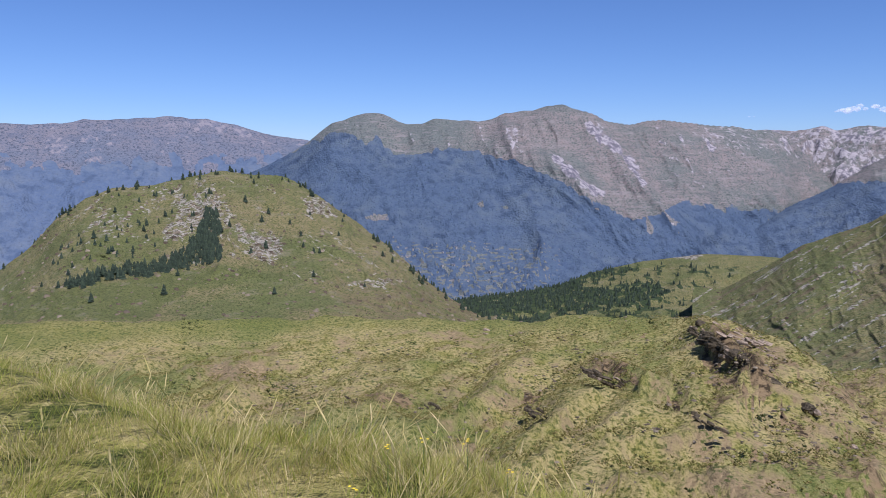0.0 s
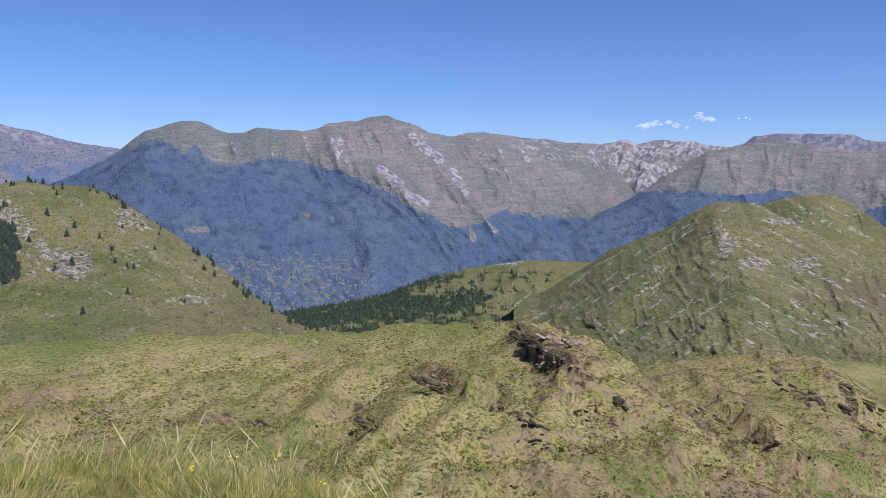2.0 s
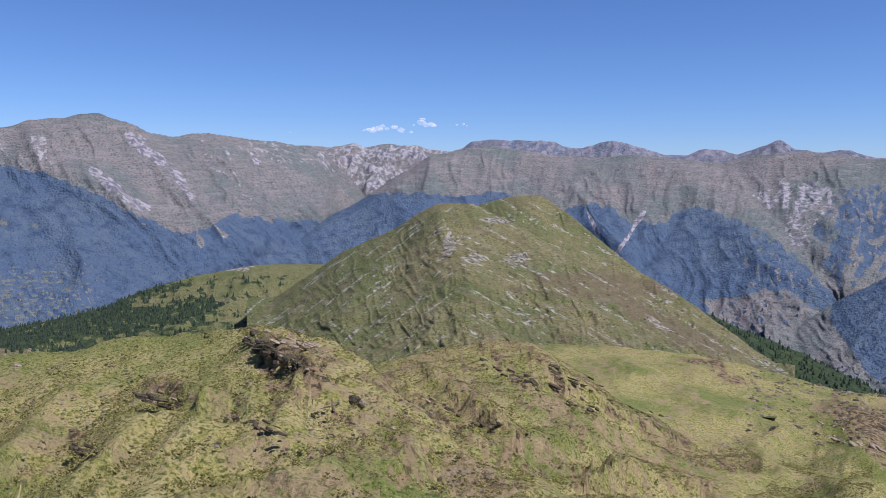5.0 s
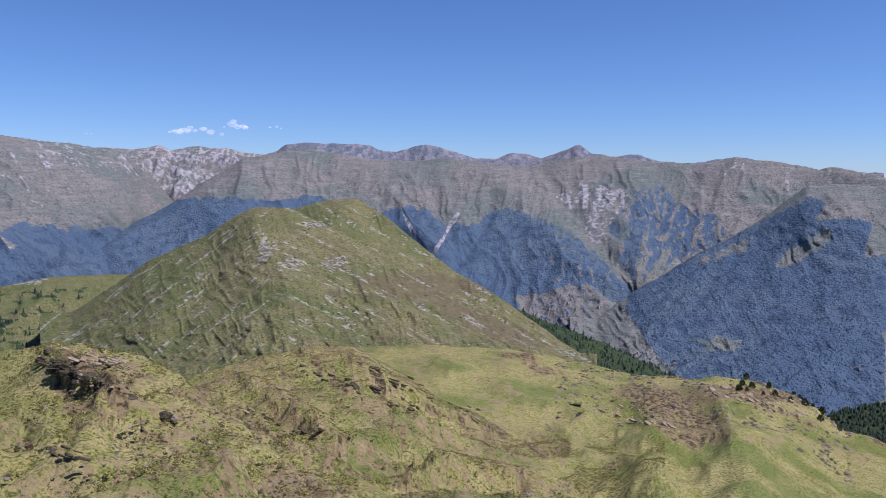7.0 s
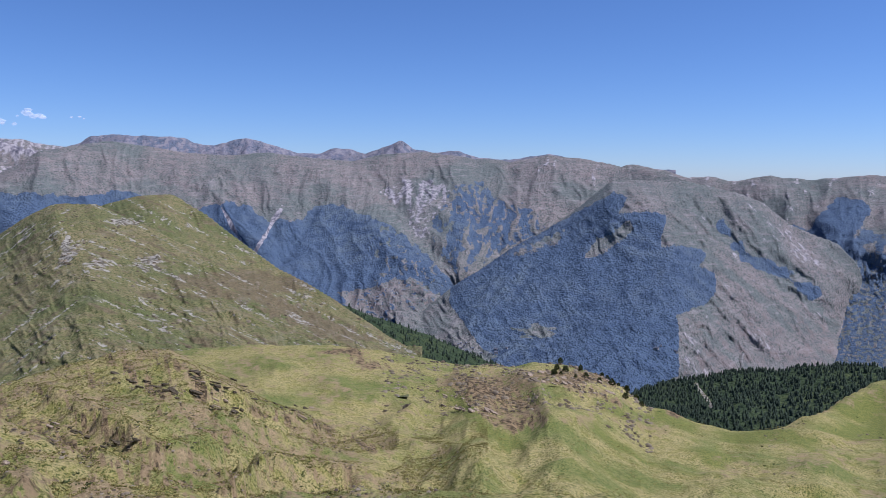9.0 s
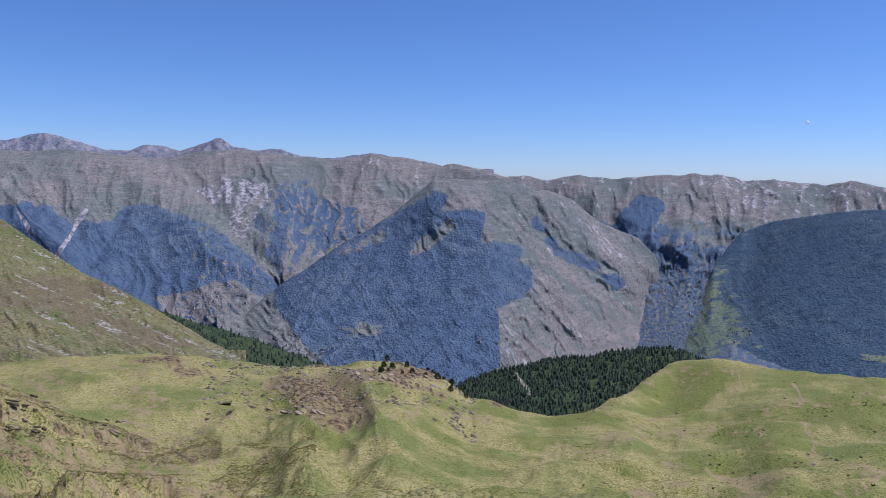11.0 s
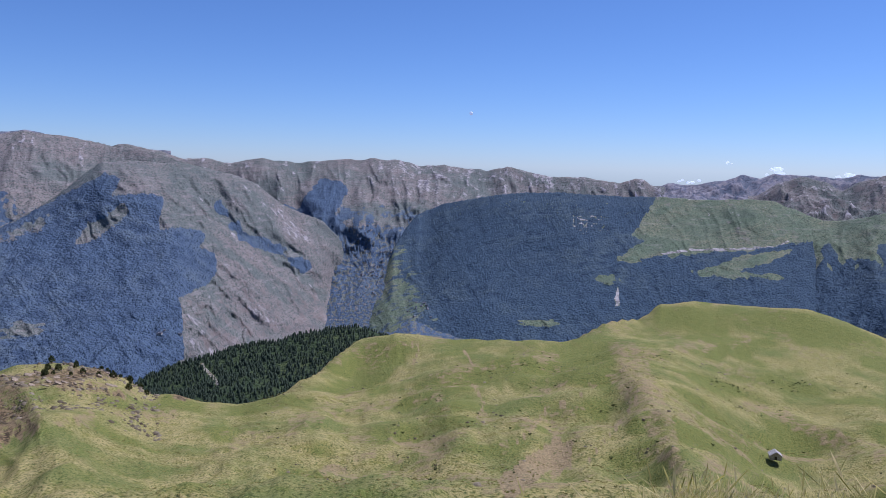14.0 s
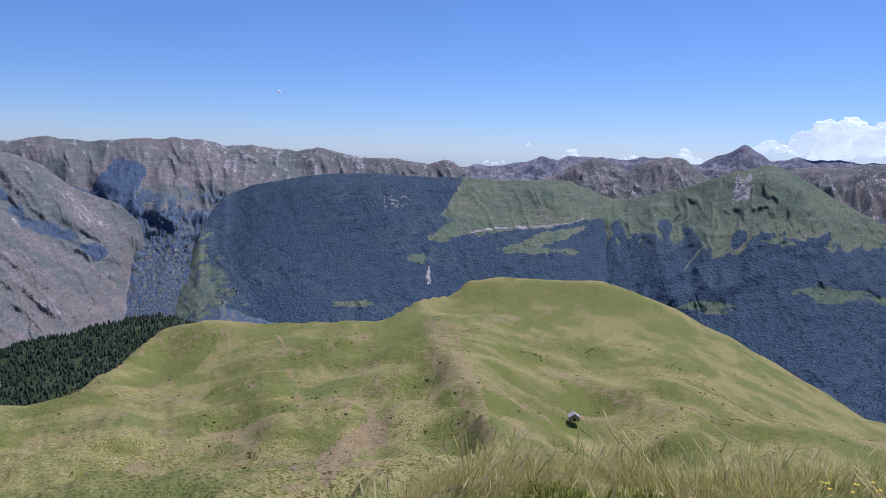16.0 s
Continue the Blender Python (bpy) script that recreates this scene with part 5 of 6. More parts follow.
def pine_wish(b, r, z, el, covers):
    crest_line = along(b, [(-29.9, -7.18), (-27.8, -5.46), (-26.4, -3.85), (-24.7, -2.58), (-22.9, -1.92), (-20.4, -1.79), (-18.2, -1.18), (-15.5, -0.82), (-13.6, -0.98), (-11.2, -1.30), (-9.2, -2.53), (-6.8, -4.17), (-4.3, -6.04), (-1.8, -8.33), (0.7, -10.19), (2.8, -11.41)])
    rim = step(0.7, 0.1, np.abs(el - crest_line)) * (step(-30, -24, b) * step(-19, -22, b) * 1.2 + step(-19.5, -18, b) * step(-12, -14.5, b) * 1.4 + step(-13, -10, b) * 0.8)
    band = area(b, el, PINE_BAND, 0.1, 0.3, 0.6, 35) * 2.5
    loose = 0.07 * step(-32, -28, b) * step(1, -4, b) * step(-10.5, -8, el)
    return rim + band + loose


spots = sampled(WOODED, pine_wish, 300, 5)
for k, p in enumerate(spots):
    size = rng.uniform(4.5, 9.5)
    turn = Matrix.Translation(Vector(p) - Vector((0, 0, 0.3))) @ pose(0, 0, 0, 0, 0, rng.uniform(0, 360)) @ Matrix.Diagonal((size * 1.25, size * 1.25, size, 1))
    if k < 3:
        pines[k].matrix_basis = turn
    else:
        made = copy_thing(pines[k % 3], Matrix())
        made.matrix_basis = turn


def woods(name, land, want, count, lo, hi, material, label, seed, low_poly=False):
    p = sampled(land, want, count, seed)
    rnd = np.random.RandomState(seed + 1)
    tall = rnd.uniform(lo, hi, count)
    shape = spire(5, 2, 0.25, seed) if low_poly else spire(7, 4, 0.3, seed)
    strew(name, shape, p - np.array((0, 0, 0.6)), tall * rnd.uniform(0.9, 1.4, count), rnd.uniform(0, 6.28, count), material, label, "forest", tall=tall)


def by_forest(b, r, z, el, covers):
    return step(0.55, 0.9, np.broadcast_to(covers["forest"], b.shape)) + 0.012 * step(0.05, 0.4, np.broadcast_to(covers["forest"], b.shape))


def thicket_wish(b, r, z, el, covers):
    return area(b, el, PINE_BAND, 0.1, 0.3, 0.6, 35) + 0.1 * area(b, el, [(-27, -7), (-20, -2), (-16, -2), (-16, -6), (-24, -8.5)], 0.5, 1.5, 1.0, 36) * step(0.1, 0.4, fbm(b * 1.5, el * 1.5, 3, 37))


woods("pine_thicket", WOODED, thicket_wish, 1100, 4, 8.0, needles, "dense dark pine thicket below the pale crag", 60)
woods("conifer_forest", SHOULDER, by_forest, 3600, 3.6, 7.5, needles, "dark conifer woods on the grassy shoulder", 61)
woods("conifer_forest", WOODS_A, by_forest, 2600, 4, 8, needles, "dark conifer woods dropping into the valley", 62)
woods("conifer_forest", WOODS_B, lambda b, r, z, el, c: step(0.5, 0.9, c["forest"]), 9500, 3.6, 7.0, needles, "dense dark conifer forest on the steep hillside", 63)
woods("conifer_forest", MAIN, by_forest, 9000, 4, 7.5, hazy_needles, "conifer forest across the valley, blue haze in its colour", 64, True)
woods("conifer_forest", MIDDLE, by_forest, 7000, 4, 7.5, hazy_needles, "conifer forest on the spurs, blue haze in its colour", 65, True)
woods("conifer_forest", WEDGE, by_forest, 8000, 4, 7, hazy_needles, "dark conifer forest on the valley mountain", 66, True)
woods("conifer_forest", DARK, by_forest, 11000, 4, 7, hazy_needles, "dark conifer forest covering the broad mountain", 67, True)
woods("conifer_forest", ALP, by_forest, 8000, 4, 7, hazy_needles, "dark conifer forest on the ribs of the green mountain", 68, True)

# -- shrubs and stones on the hills --
LUMP = spire(6, 2, 0.35, 9)
ROCK = ([(-0.5, -0.35, -0.2), (0.45, -0.45, -0.2), (0.55, 0.3, -0.2), (-0.35, 0.5, -0.2), (-0.3, -0.3, 0.3), (0.35, -0.2, 0.42), (0.3, 0.25, 0.33), (-0.25, 0.3, 0.22)],
        [(0, 1, 5, 4), (1, 2, 6, 5), (2, 3, 7, 6), (3, 0, 4, 7), (4, 5, 6, 7)])


def litter(name, template, land, want, count, lo, hi, material, label, category, seed, flat=1.0):
    p = sampled(land, want, count, seed)
    rnd = np.random.RandomState(seed + 1)
    size = lo * (hi / lo) ** (rnd.rand(count) ** 1.8)
    strew(name, template, p, size, rnd.uniform(0, 6.28, count), material, label, category, tall=size * flat)


def by_rock(b, r, z, el, covers):
    return step(0.25, 0.7, np.broadcast_to(covers["rock"], b.shape)) + 0.12


litter("stones", ROCK, WOODED, by_rock, 5200, 0.9, 5.5, stone_tones, "pale weathered crags and stones in hill grass", "stones", 71, 0.8)
litter("stones", ROCK, STEEP, by_rock, 5200, 0.5, 3.6, stone_tones, "pale weathered ledges and stones in hill grass", "stones", 72, 0.7)
litter("stones", ROCK, SECOND, by_rock, 700, 1.0, 4.5, stone_tones, "pale weathered ledges and stones in hill grass", "stones", 73, 0.7)
litter("shrubs", LUMP, WOODED, lambda b, r, z, el, c: 0.3 + c["rock"], 5000, 1.0, 3.2, shrub_tones, "low dark green shrubs on the hill", "shrubs", 74, 0.6)
litter("shrubs", LUMP, STEEP, lambda b, r, z, el, c: 0.3 + c["rock"] + 2 * step(30, 24, b), 3600, 0.6, 2.4, shrub_tones, "low dark green shrubs on the hill", "shrubs", 75, 0.5)

# -- tussocks, stones and shrubs on the ground --
def ground_places(count, b0, b1, r0, r1, seed, wish=None):
    rnd = np.random.RandomState(seed)
    b = rnd.uniform(b0, b1, count * 3)
    r = np.sqrt(rnd.uniform(r0 ** 2, r1 ** 2, count * 3))
    if wish is not None:
        keep = rnd.rand(count * 3) < wish(b, r)
        b, r = b[keep], r[keep]
    b, r = b[:count], r[:count]
    z = ground_height(b, r)
    return b, r, np.stack([r * np.sin(np.radians(b)), r * np.cos(np.radians(b)), z], -1)


def tuft_shape(seed):
    """A tussock of a few drooping blades round a low heart."""
    rnd = random.Random(seed)
    verts, faces = [], []
    for k in range(6):
        a = 6.28 * k / 6 + rnd.uniform(-0.3, 0.3)
        w, r, h = rnd.uniform(0.12, 0.22), rnd.uniform(0.25, 0.5), rnd.uniform(0.5, 1.0)
        c, s = math.cos(a), math.sin(a)
        n = len(verts)
        verts += [(-s * w, c * w, -0.1), (s * w, -c * w, -0.1), (c * r * 0.6, s * r * 0.6, h), (c * r, s * r, h * 0.6)]
        faces += [(n, n + 1, n + 2), (n + 1, n + 3, n + 2)]
    return verts, faces


TUFT = tuft_shape(21)


def ground_litter(name, template, count, b0, b1, r0, r1, lo, hi, flat, material, label, category, seed, wish=None):
    b, r, p = ground_places(count, b0, b1, r0, r1, seed, wish)
    rnd = np.random.RandomState(seed + 1)
    size = lo * (hi / lo) ** (rnd.rand(len(p)) ** 1.6)
    strew(name, template, p, size, rnd.uniform(0, 6.28, len(p)), material, label, category, tall=size * flat)


def clumped(b, r):
    x, y = r * np.sin(np.radians(b)), r * np.cos(np.radians(b))
    return (step(-0.25, 0.35, fbm(x / 9, y / 9, 3, 131)) * 0.55 + 0.45) * np.where(b < 17, step(195, 160, r), 1.0)


def rocky(b, r):
    x, y = r * np.sin(np.radians(b)), r * np.cos(np.radians(b))
    el = np.degrees(np.arctan2(ground_height(b, r), r))
    return np.clip(strata(b, el) + 0.5 * step(0.45, 0.8, ridged((x + y) / 30, (x - y) / 90, 3, 92)) * step(5, 18, b) + 0.05, 0, 1)


ground_litter("tussocks", TUFT, 100000, -34, 62, 40, 265, 0.25, 0.8, 0.5, tuft_tones, "straw and green grass tussocks on the slope", "grass", 81, clumped)
ground_litter("tussocks", TUFT, 30000, 55, 142, 90, 420, 0.3, 1.1, 0.3, tuft_tones, "green grass tussocks on the pasture", "grass", 82, clumped)
ground_litter("stones", ROCK, 15000, 2, 60, 60, 280, 0.16, 0.85, 0.4, stone_tones, "broken shale and stones lying in the turf", "stones", 83, rocky)
ground_litter("stones", ROCK, 1600, -30, 12, 90, 215, 0.16, 0.7, 0.45, stone_tones, "broken shale and stones lying in the turf", "stones", 84, clumped)
ground_litter("stones", ROCK, 2000, 54, 74, 300, 430, 0.4, 3.0, 0.6, stone_tones, "pale stones on the knoll", "stones", 85, lambda b, r: 0.12 + step(-0.1, 0.35, fbm(b * 0.8, r / 30, 3, 5)))
ground_litter("shrubs", TUFT, 4500, -34, 62, 70, 240, 0.4, 1.3, 0.4, shrub_tones, "dark green dwarf shrubs in the turf", "shrubs", 86, lambda b, r: step(0.1, 0.5, fbm(b * 0.25, r / 25, 3, 133)))

# -- the grass of the summit --
straw = tones("straw_grass", [(0.33, 0.30, 0.06), (0.50, 0.43, 0.12), (0.72, 0.58, 0.25), (0.82, 0.66, 0.33), (0.58, 0.48, 0.15)], clear=0.45, metres=0.05)
green_blades = tones("green_grass", [(0.22, 0.27, 0.04), (0.36, 0.39, 0.06), (0.48, 0.47, 0.085), (0.62, 0.53, 0.16)], clear=0.45, metres=0.05)
BLADE = ([(-0.012, 0, -0.05), (0.012, 0, -0.05), (-0.010, 0.09, 0.4), (0.010, 0.09, 0.4), (-0.006, 0.26, 0.7), (0.006, 0.26, 0.7), (0.0, 0.42, 0.95)],
         [(0, 1, 3, 2), (2, 3, 5, 4), (4, 5, 6)])
STEM = ([(-0.004, 0, -0.05), (0.004, 0, -0.05), (-0.003, 0.04, 0.7), (0.003, 0.04, 0.7), (-0.016, 0.07, 0.78), (0.016, 0.07, 0.78), (-0.012, 0.13, 0.93), (0.012, 0.13, 0.93), (0.0, 0.18, 1.02)],
        [(0, 1, 3, 2), (2, 3, 5, 4), (4, 5, 7, 6), (6, 7, 8)])


def grass(name, template, count, b0, b1, r0, r1, lo, hi, material, label, seed, bare=-0.28):
    def wish(b, r):
        x, y = r * np.sin(np.radians(b)), r * np.cos(np.radians(b))
        return step(bare, bare + 0.3, fbm(x / 0.9, y / 0.9, 3, 141)) * step(r1, r1 * 0.8, r)

    b, r, p = ground_places(count, b0, b1, r0, r1, seed, wish)
    rnd = np.random.RandomState(seed + 1)
    tuft = 0.75 + 0.9 * fbm(p[:, 0] / 0.4, p[:, 1] / 0.4, 3, 142)
    tall = rnd.uniform(lo, hi, len(p)) * np.clip(tuft, 0.3, 1.5)
    sway = np.stack([fbm(p[:, 0] / 0.5, p[:, 1] / 0.5, 2, 143), fbm(p[:, 0] / 0.5, p[:, 1] / 0.5, 2, 144)], -1)
    lean = rnd.normal(0, 0.35, (len(p), 2)) + 1.3 * sway + np.array((0.15, 0.05))
    strew(name, template, p, tall * rnd.uniform(0.8, 1.3, len(p)), rnd.uniform(0, 6.28, len(p)), material, label, "grass", tilt=lean, tall=tall)


grass("meadow_grass", BLADE, 130000, -37, 26, 2.7, 13.5, 0.05, 0.17, green_blades, "wind-blown green and straw summit grass", 151, -0.42)
grass("dry_grass", BLADE, 60000, -37, 26, 2.7, 13.0, 0.07, 0.2, straw, "dry straw-coloured summit grass", 152, -0.2)
grass("grass_seed_heads", STEM, 5000, -37, 24, 3.0, 12.5, 0.17, 0.32, straw, "pale seed heads standing in the summit grass", 153)
grass("meadow_grass", BLADE, 20000, 92, 146, 1.6, 5.6, 0.05, 0.13, green_blades, "green and straw grass on the summit edge", 154, -0.45)
grass("dry_grass", BLADE, 20000, 94, 146, 1.6, 5.6, 0.08, 0.20, straw, "dry straw-coloured grass on the summit edge", 155, -0.45)
grass("grass_seed_heads", STEM, 1500, 100, 146, 2.4, 5.2, 0.16, 0.30, straw, "pale seed heads on the summit edge", 156, -0.4)


# -- the juniper and the yellow flowers at the summit edge --
def cupped(rnd, centre, size):
    """A small leaf spray as two crossed blades."""
    out = []
    for k in range(2):
        a = rnd.uniform(0, 6.28)
        d = Vector((math.cos(a), math.sin(a), rnd.uniform(-0.2, 0.5))) * size * 0.35
        u = Vector((rnd.uniform(-0.4, 0.4), rnd.uniform(-0.4, 0.4), 1)).normalized() * size
        out.append([centre - d * 0.5, centre + d * 0.5, centre + u + d * 0.15, centre + u - d * 0.15])
    return out


def shrub(b, r, wide, high, seed):
    rnd = random.Random(seed)
    base = at(b, r, float(ground_height(b, r)))
    bush = tagged(new("juniper_shrub"), "low bright green juniper shrub in summit grass", "shrub")
    bush.matrix_basis = Matrix.Translation(base)
    leaf = tones("juniper_needles", [(0.16, 0.18, 0.03), (0.34, 0.36, 0.06), (0.56, 0.54, 0.12), (0.72, 0.66, 0.18)], clear=0.5, metres=0.4)
    for k in range(5):
        cx, cy = rnd.uniform(-0.4, 0.4) * wide, rnd.uniform(-0.25, 0.25) * wide
        ch = high * rnd.uniform(0.65, 1.0)
        verts, faces = [], []
        for j in range(900):
            a, e = rnd.uniform(0, 6.28), math.asin(rnd.uniform(0.0, 1.0))
            k2 = rnd.uniform(0.7, 1.05) * (1 + 0.22 * noise.noise(Vector((math.cos(a) * 2, math.sin(a) * 2, e * 2 + k * 5))))
            c = Vector((cx + 0.3 * wide * k2 * math.cos(a) * math.cos(e), cy + 0.3 * wide * k2 * math.sin(a) * math.cos(e), ch * k2 * math.sin(e)))
            for quad in cupped(rnd, c, rnd.uniform(0.014, 0.03)):
                n = len(verts)
                verts += quad
                faces.append((n, n + 1, n + 2, n + 3))
        part("foliage", verts, faces, leaf, bush)
        v, f = trunk_mesh(ch, 0.012)
        part("stem", [(x + cx, y + cy, z) for x, y, z in v], f, bark, bush)
    return bush


shrub(118.4, 3.4, 0.50, 0.24, 5)
shrub(114.0, 3.3, 0.40, 0.20, 6)
shrub(121.4, 3.45, 0.40, 0.22, 7)

petal = plain("yellow_petals", (0.75, 0.55, 0.03), 0.6, 0.15, 0.01)
leafy = plain("green_stalk", (0.12, 0.18, 0.04), 0.8, 0.3, 0.02)


def flower(b, r, high, seed):
    rnd = random.Random(seed)
    thing = tagged(new("yellow_flower"), "small yellow meadow flower on a green stalk", "flower", "yellow flowers at the summit edge")
    thing.matrix_basis = Matrix.Translation(at(b, r, float(ground_height(b, r))))
    v, f = trunk_mesh(high, 0.003)
    part("stalk", v, f, leafy, thing)
    for k in range(3):
        top = Vector((rnd.uniform(-0.025, 0.025), rnd.uniform(-0.025, 0.025), high * rnd.uniform(0.9, 1.05)))
        verts, faces = [tuple(top)], []
        for j in range(10):
            a = 2 * math.pi * j / 10
            w = 0.011 if j % 2 else 0.006
            verts.append((top.x + w * math.cos(a), top.y + w * math.sin(a), top.z + 0.003))
        faces = [(0, 1 + j, 1 + (j + 1) % 10) for j in range(10)]
        part("blossom", verts, faces, petal, thing, "yellow blossom")
    return thing


for k in range(9):
    flower(rng.uniform(129, 138), rng.uniform(3.2, 3.9), rng.uniform(0.2, 0.28), 40 + k)
for k in range(8):
    flower(rng.uniform(-8, 6), rng.uniform(3.0, 4.6), rng.uniform(0.15, 0.25), 60 + k)


# -- rock outcrops --
def slab(rnd, long, wide, thick):
    """A broken slab with uneven corners."""
    corners = [(-0.5, -0.5), (0.1, -0.6), (0.55, -0.35), (0.5, 0.4), (-0.05, 0.55), (-0.55, 0.3)]
    verts = []
    for level, grow in ((-0.5, 1.0), (0.25, 1.05), (0.5, 0.85)):
        for x, y in corners:
            verts.append((long * grow * (x + rnd.uniform(-0.1, 0.1)), wide * grow * (y + rnd.uniform(-0.1, 0.1)), thick * (level + rnd.uniform(-0.08, 0.08))))
    faces = [tuple(range(12, 18)), tuple(range(5, -1, -1))]
    for k in (0, 6):
        for j in range(6):
            faces.append((k + j, k + (j + 1) % 6, k + 6 + (j + 1) % 6, k + 6 + j))
    return verts, faces


def outcrop(b0, e0, b1, e1, pieces, size, material, label, seed):
    """Ledges of broken slabs along a line on the slope."""
    rnd = random.Random(seed)
    r, z = meet(0.5 * (b0 + b1), 0.5 * (e0 + e1), 60)
    thing = tagged(new("rock_outcrop"), label, "rock", "rock outcrops on the slope")
    origin = at(0.5 * (b0 + b1), r, z)
    thing.matrix_basis = Matrix.Translation(origin)
    for k in range(pieces):
        t = (k + rnd.random()) / pieces
        r, z = meet(b0 + (b1 - b0) * t + rnd.uniform(-0.25, 0.25), e0 + (e1 - e0) * t + rnd.uniform(-0.45, 0.45), 60)
        b = b0 + (b1 - b0) * t + rnd.uniform(-0.25, 0.25)
        some = rnd.uniform(0.45, 1.15)
        v, f = slab(rnd, some * size * rnd.uniform(0.8, 2.0), some * size * rnd.uniform(0.5, 1.0), some * size * rnd.uniform(0.2, 0.5))
        ob = part("slab", v, f, material if rnd.random() < 0.85 else pale_rock, thing)
        ob.matrix_basis = Matrix.Translation(at(b, r, z) - origin + Vector((0, 0, size * rnd.uniform(-0.1, 0.12)))) @ pose(0, 0, 0, rnd.uniform(-20, 20), rnd.uniform(10, 35), rnd.uniform(-28, 28) - b)
    return thing


dark_label = "dark broken shale ledge jutting from the turf"
outcrop(18.3, -11.6, 20.6, -13.4, 44, 1.9, shale, dark_label, 201)
outcrop(21.0, -13.4, 23.4, -15.0, 40, 1.8, shale, dark_label, 202)
outcrop(19.8, -11.4, 23.6, -13.0, 34, 1.2, pale_rock, "pale weathered rock ledge in the turf", 203)
outcrop(10.6, -15.0, 14.6, -16.6, 26, 1.4, shale, dark_label, 204)
outcrop(6.4, -18.0, 8.2, -18.8, 8, 1.3, shale, dark_label, 205)
outcrop(-7.0, -17.6, 0.0, -18.0, 20, 1.1, shale, "low dark shale scatter in bare soil", 206)
outcrop(18.0, -17.2, 20.4, -18.4, 9, 1.1, shale, dark_label, 207)
outcrop(3.0, -12.2, 6.0, -12.6, 10, 1.3, pale_rock, "pale weathered rock ledge in the turf", 208)
outcrop(30.0, -16.0, 36.5, -18.5, 28, 1.3, shale, dark_label, 209)
outcrop(35.0, -13.6, 44.0, -16.6, 40, 1.5, shale, dark_label, 210)
outcrop(40.0, -13.6, 49.5, -17.4, 40, 1.4, shale, dark_label, 211)
outcrop(64.6, -14.2, 71.0, -14.9, 30, 2.6, pale_rock, "pale grey crag along the knoll", 212)
outcrop(58.5, -16.2, 62.5, -17.2, 30, 2.4, pale_rock, "pale grey crag along the knoll", 213)


def boulder(b, el, wide, high, material, label, seed):
    rnd = random.Random(seed)
    r, z = meet(b, el, 60)
    bm = bmesh.new()
    bmesh.ops.create_icosphere(bm, subdivisions=3, radius=0.5)
    for v in bm.verts:
        n = noise.noise(v.co * 2.2 + Vector((seed, 0, 0))) + 0.5 * noise.noise(v.co * 5 + Vector((0, seed, 0)))
        v.co = Vector((v.co.x * wide, v.co.y * wide * 0.8, max(v.co.z, -0.25) * high)) * (1 + 0.35 * n)
    mesh = bpy.data.meshes.new("boulder")
    bm.to_mesh(mesh)
    bm.free()
    mesh.materials.append(material)
    ob = new("boulder", mesh)
    ob.matrix_basis = Matrix.Translation(at(b, r, z + 0.12 * high)) @ pose(0, 0, 0, 0, 0, rnd.uniform(0, 360))
    return tagged(ob, label, "boulder")


# Dark shale on the first boulder stands in for shade on its front.
boulder(25.7, -16.4, 2.6, 2.0, shale, "boulder on the grassy slope, painted black like its shaded side", 3)
boulder(26.3, -16.5, 1.4, 1.1, pale_rock, "grey boulder beside a dark rock", 4)
boulder(29.5, -19.4, 3.0, 1.6, pale_rock, "large pale boulder in a green hollow", 5)
boulder(28.6, -18.3, 1.2, 0.8, pale_rock, "pale boulder in a green hollow", 6)
boulder(28.2, -19.5, 1.5, 0.4, pale_rock, "flat pale boulder in a green hollow", 7)


# -- round bushes on the knoll's edge --
def bush(seed):
    rnd = random.Random(seed)
    thing = tagged(new("bush"), "small round dark green bush on the grassy knoll", "bush", "bushes on the knoll")
    verts, faces = [], []
    for j in range(150):
        a, e = rnd.uniform(0, 6.28), math.asin(rnd.uniform(-0.1, 1.0))
        c = Vector((0.45 * math.cos(a) * math.cos(e), 0.45 * math.sin(a) * math.cos(e), 0.15 + 0.7 * math.sin(e))) * rnd.uniform(0.75, 1.1)
        for quad in cupped(rnd, c, rnd.uniform(0.16, 0.3)):
            n = len(verts)
            verts += quad
            faces.append((n, n + 1, n + 2, n + 3))
    part("foliage", verts, faces, shrub_tones, thing)
    v, f = trunk_mesh(0.6, 0.05)
    part("stem", v, f, bark, thing)
    return thing


bush_kinds = [bush(1), bush(2)]
for k in range(26):
    b = rng.uniform(66.5, 73.2)
    r = rng.uniform(385, 425)
    size = rng.uniform(1.6, 3.4)
    put = Matrix.Translation(at(b, r, float(ground_height(b, r)) - 0.1)) @ pose(0, 0, 0, 0, 0, rng.uniform(0, 360)) @ Matrix.Scale(size, 4)
    one = bush_kinds[k] if k < 2 else copy_thing(bush_kinds[k % 2], Matrix())
    one.matrix_basis = put


# -- the stone hut on the pasture --
def box(x0, x1, y0, y1, z0, z1):
    v = [(x, y, z) for z in (z0, z1) for x, y in ((x0, y0), (x1, y0), (x1, y1), (x0, y1))]
    return v, [(3, 2, 1, 0), (4, 5, 6, 7), (0, 1, 5, 4), (1, 2, 6, 5), (2, 3, 7, 6), (3, 0, 4, 7)]


def joined(*pieces):
    verts, faces = [], []
    for v, f in pieces:
        n = len(verts)
        verts += list(v)
        faces += [tuple(i + n for i in q) for q in f]
    return verts, faces


masonry = plain("dry_stone_masonry", (0.36, 0.32, 0.27), 0.95, 0.4, 0.25, bump=0.8)
slates = plain("grey_stone_slates", (0.40, 0.37, 0.34), 0.9, 0.35, 0.3, bump=0.6)
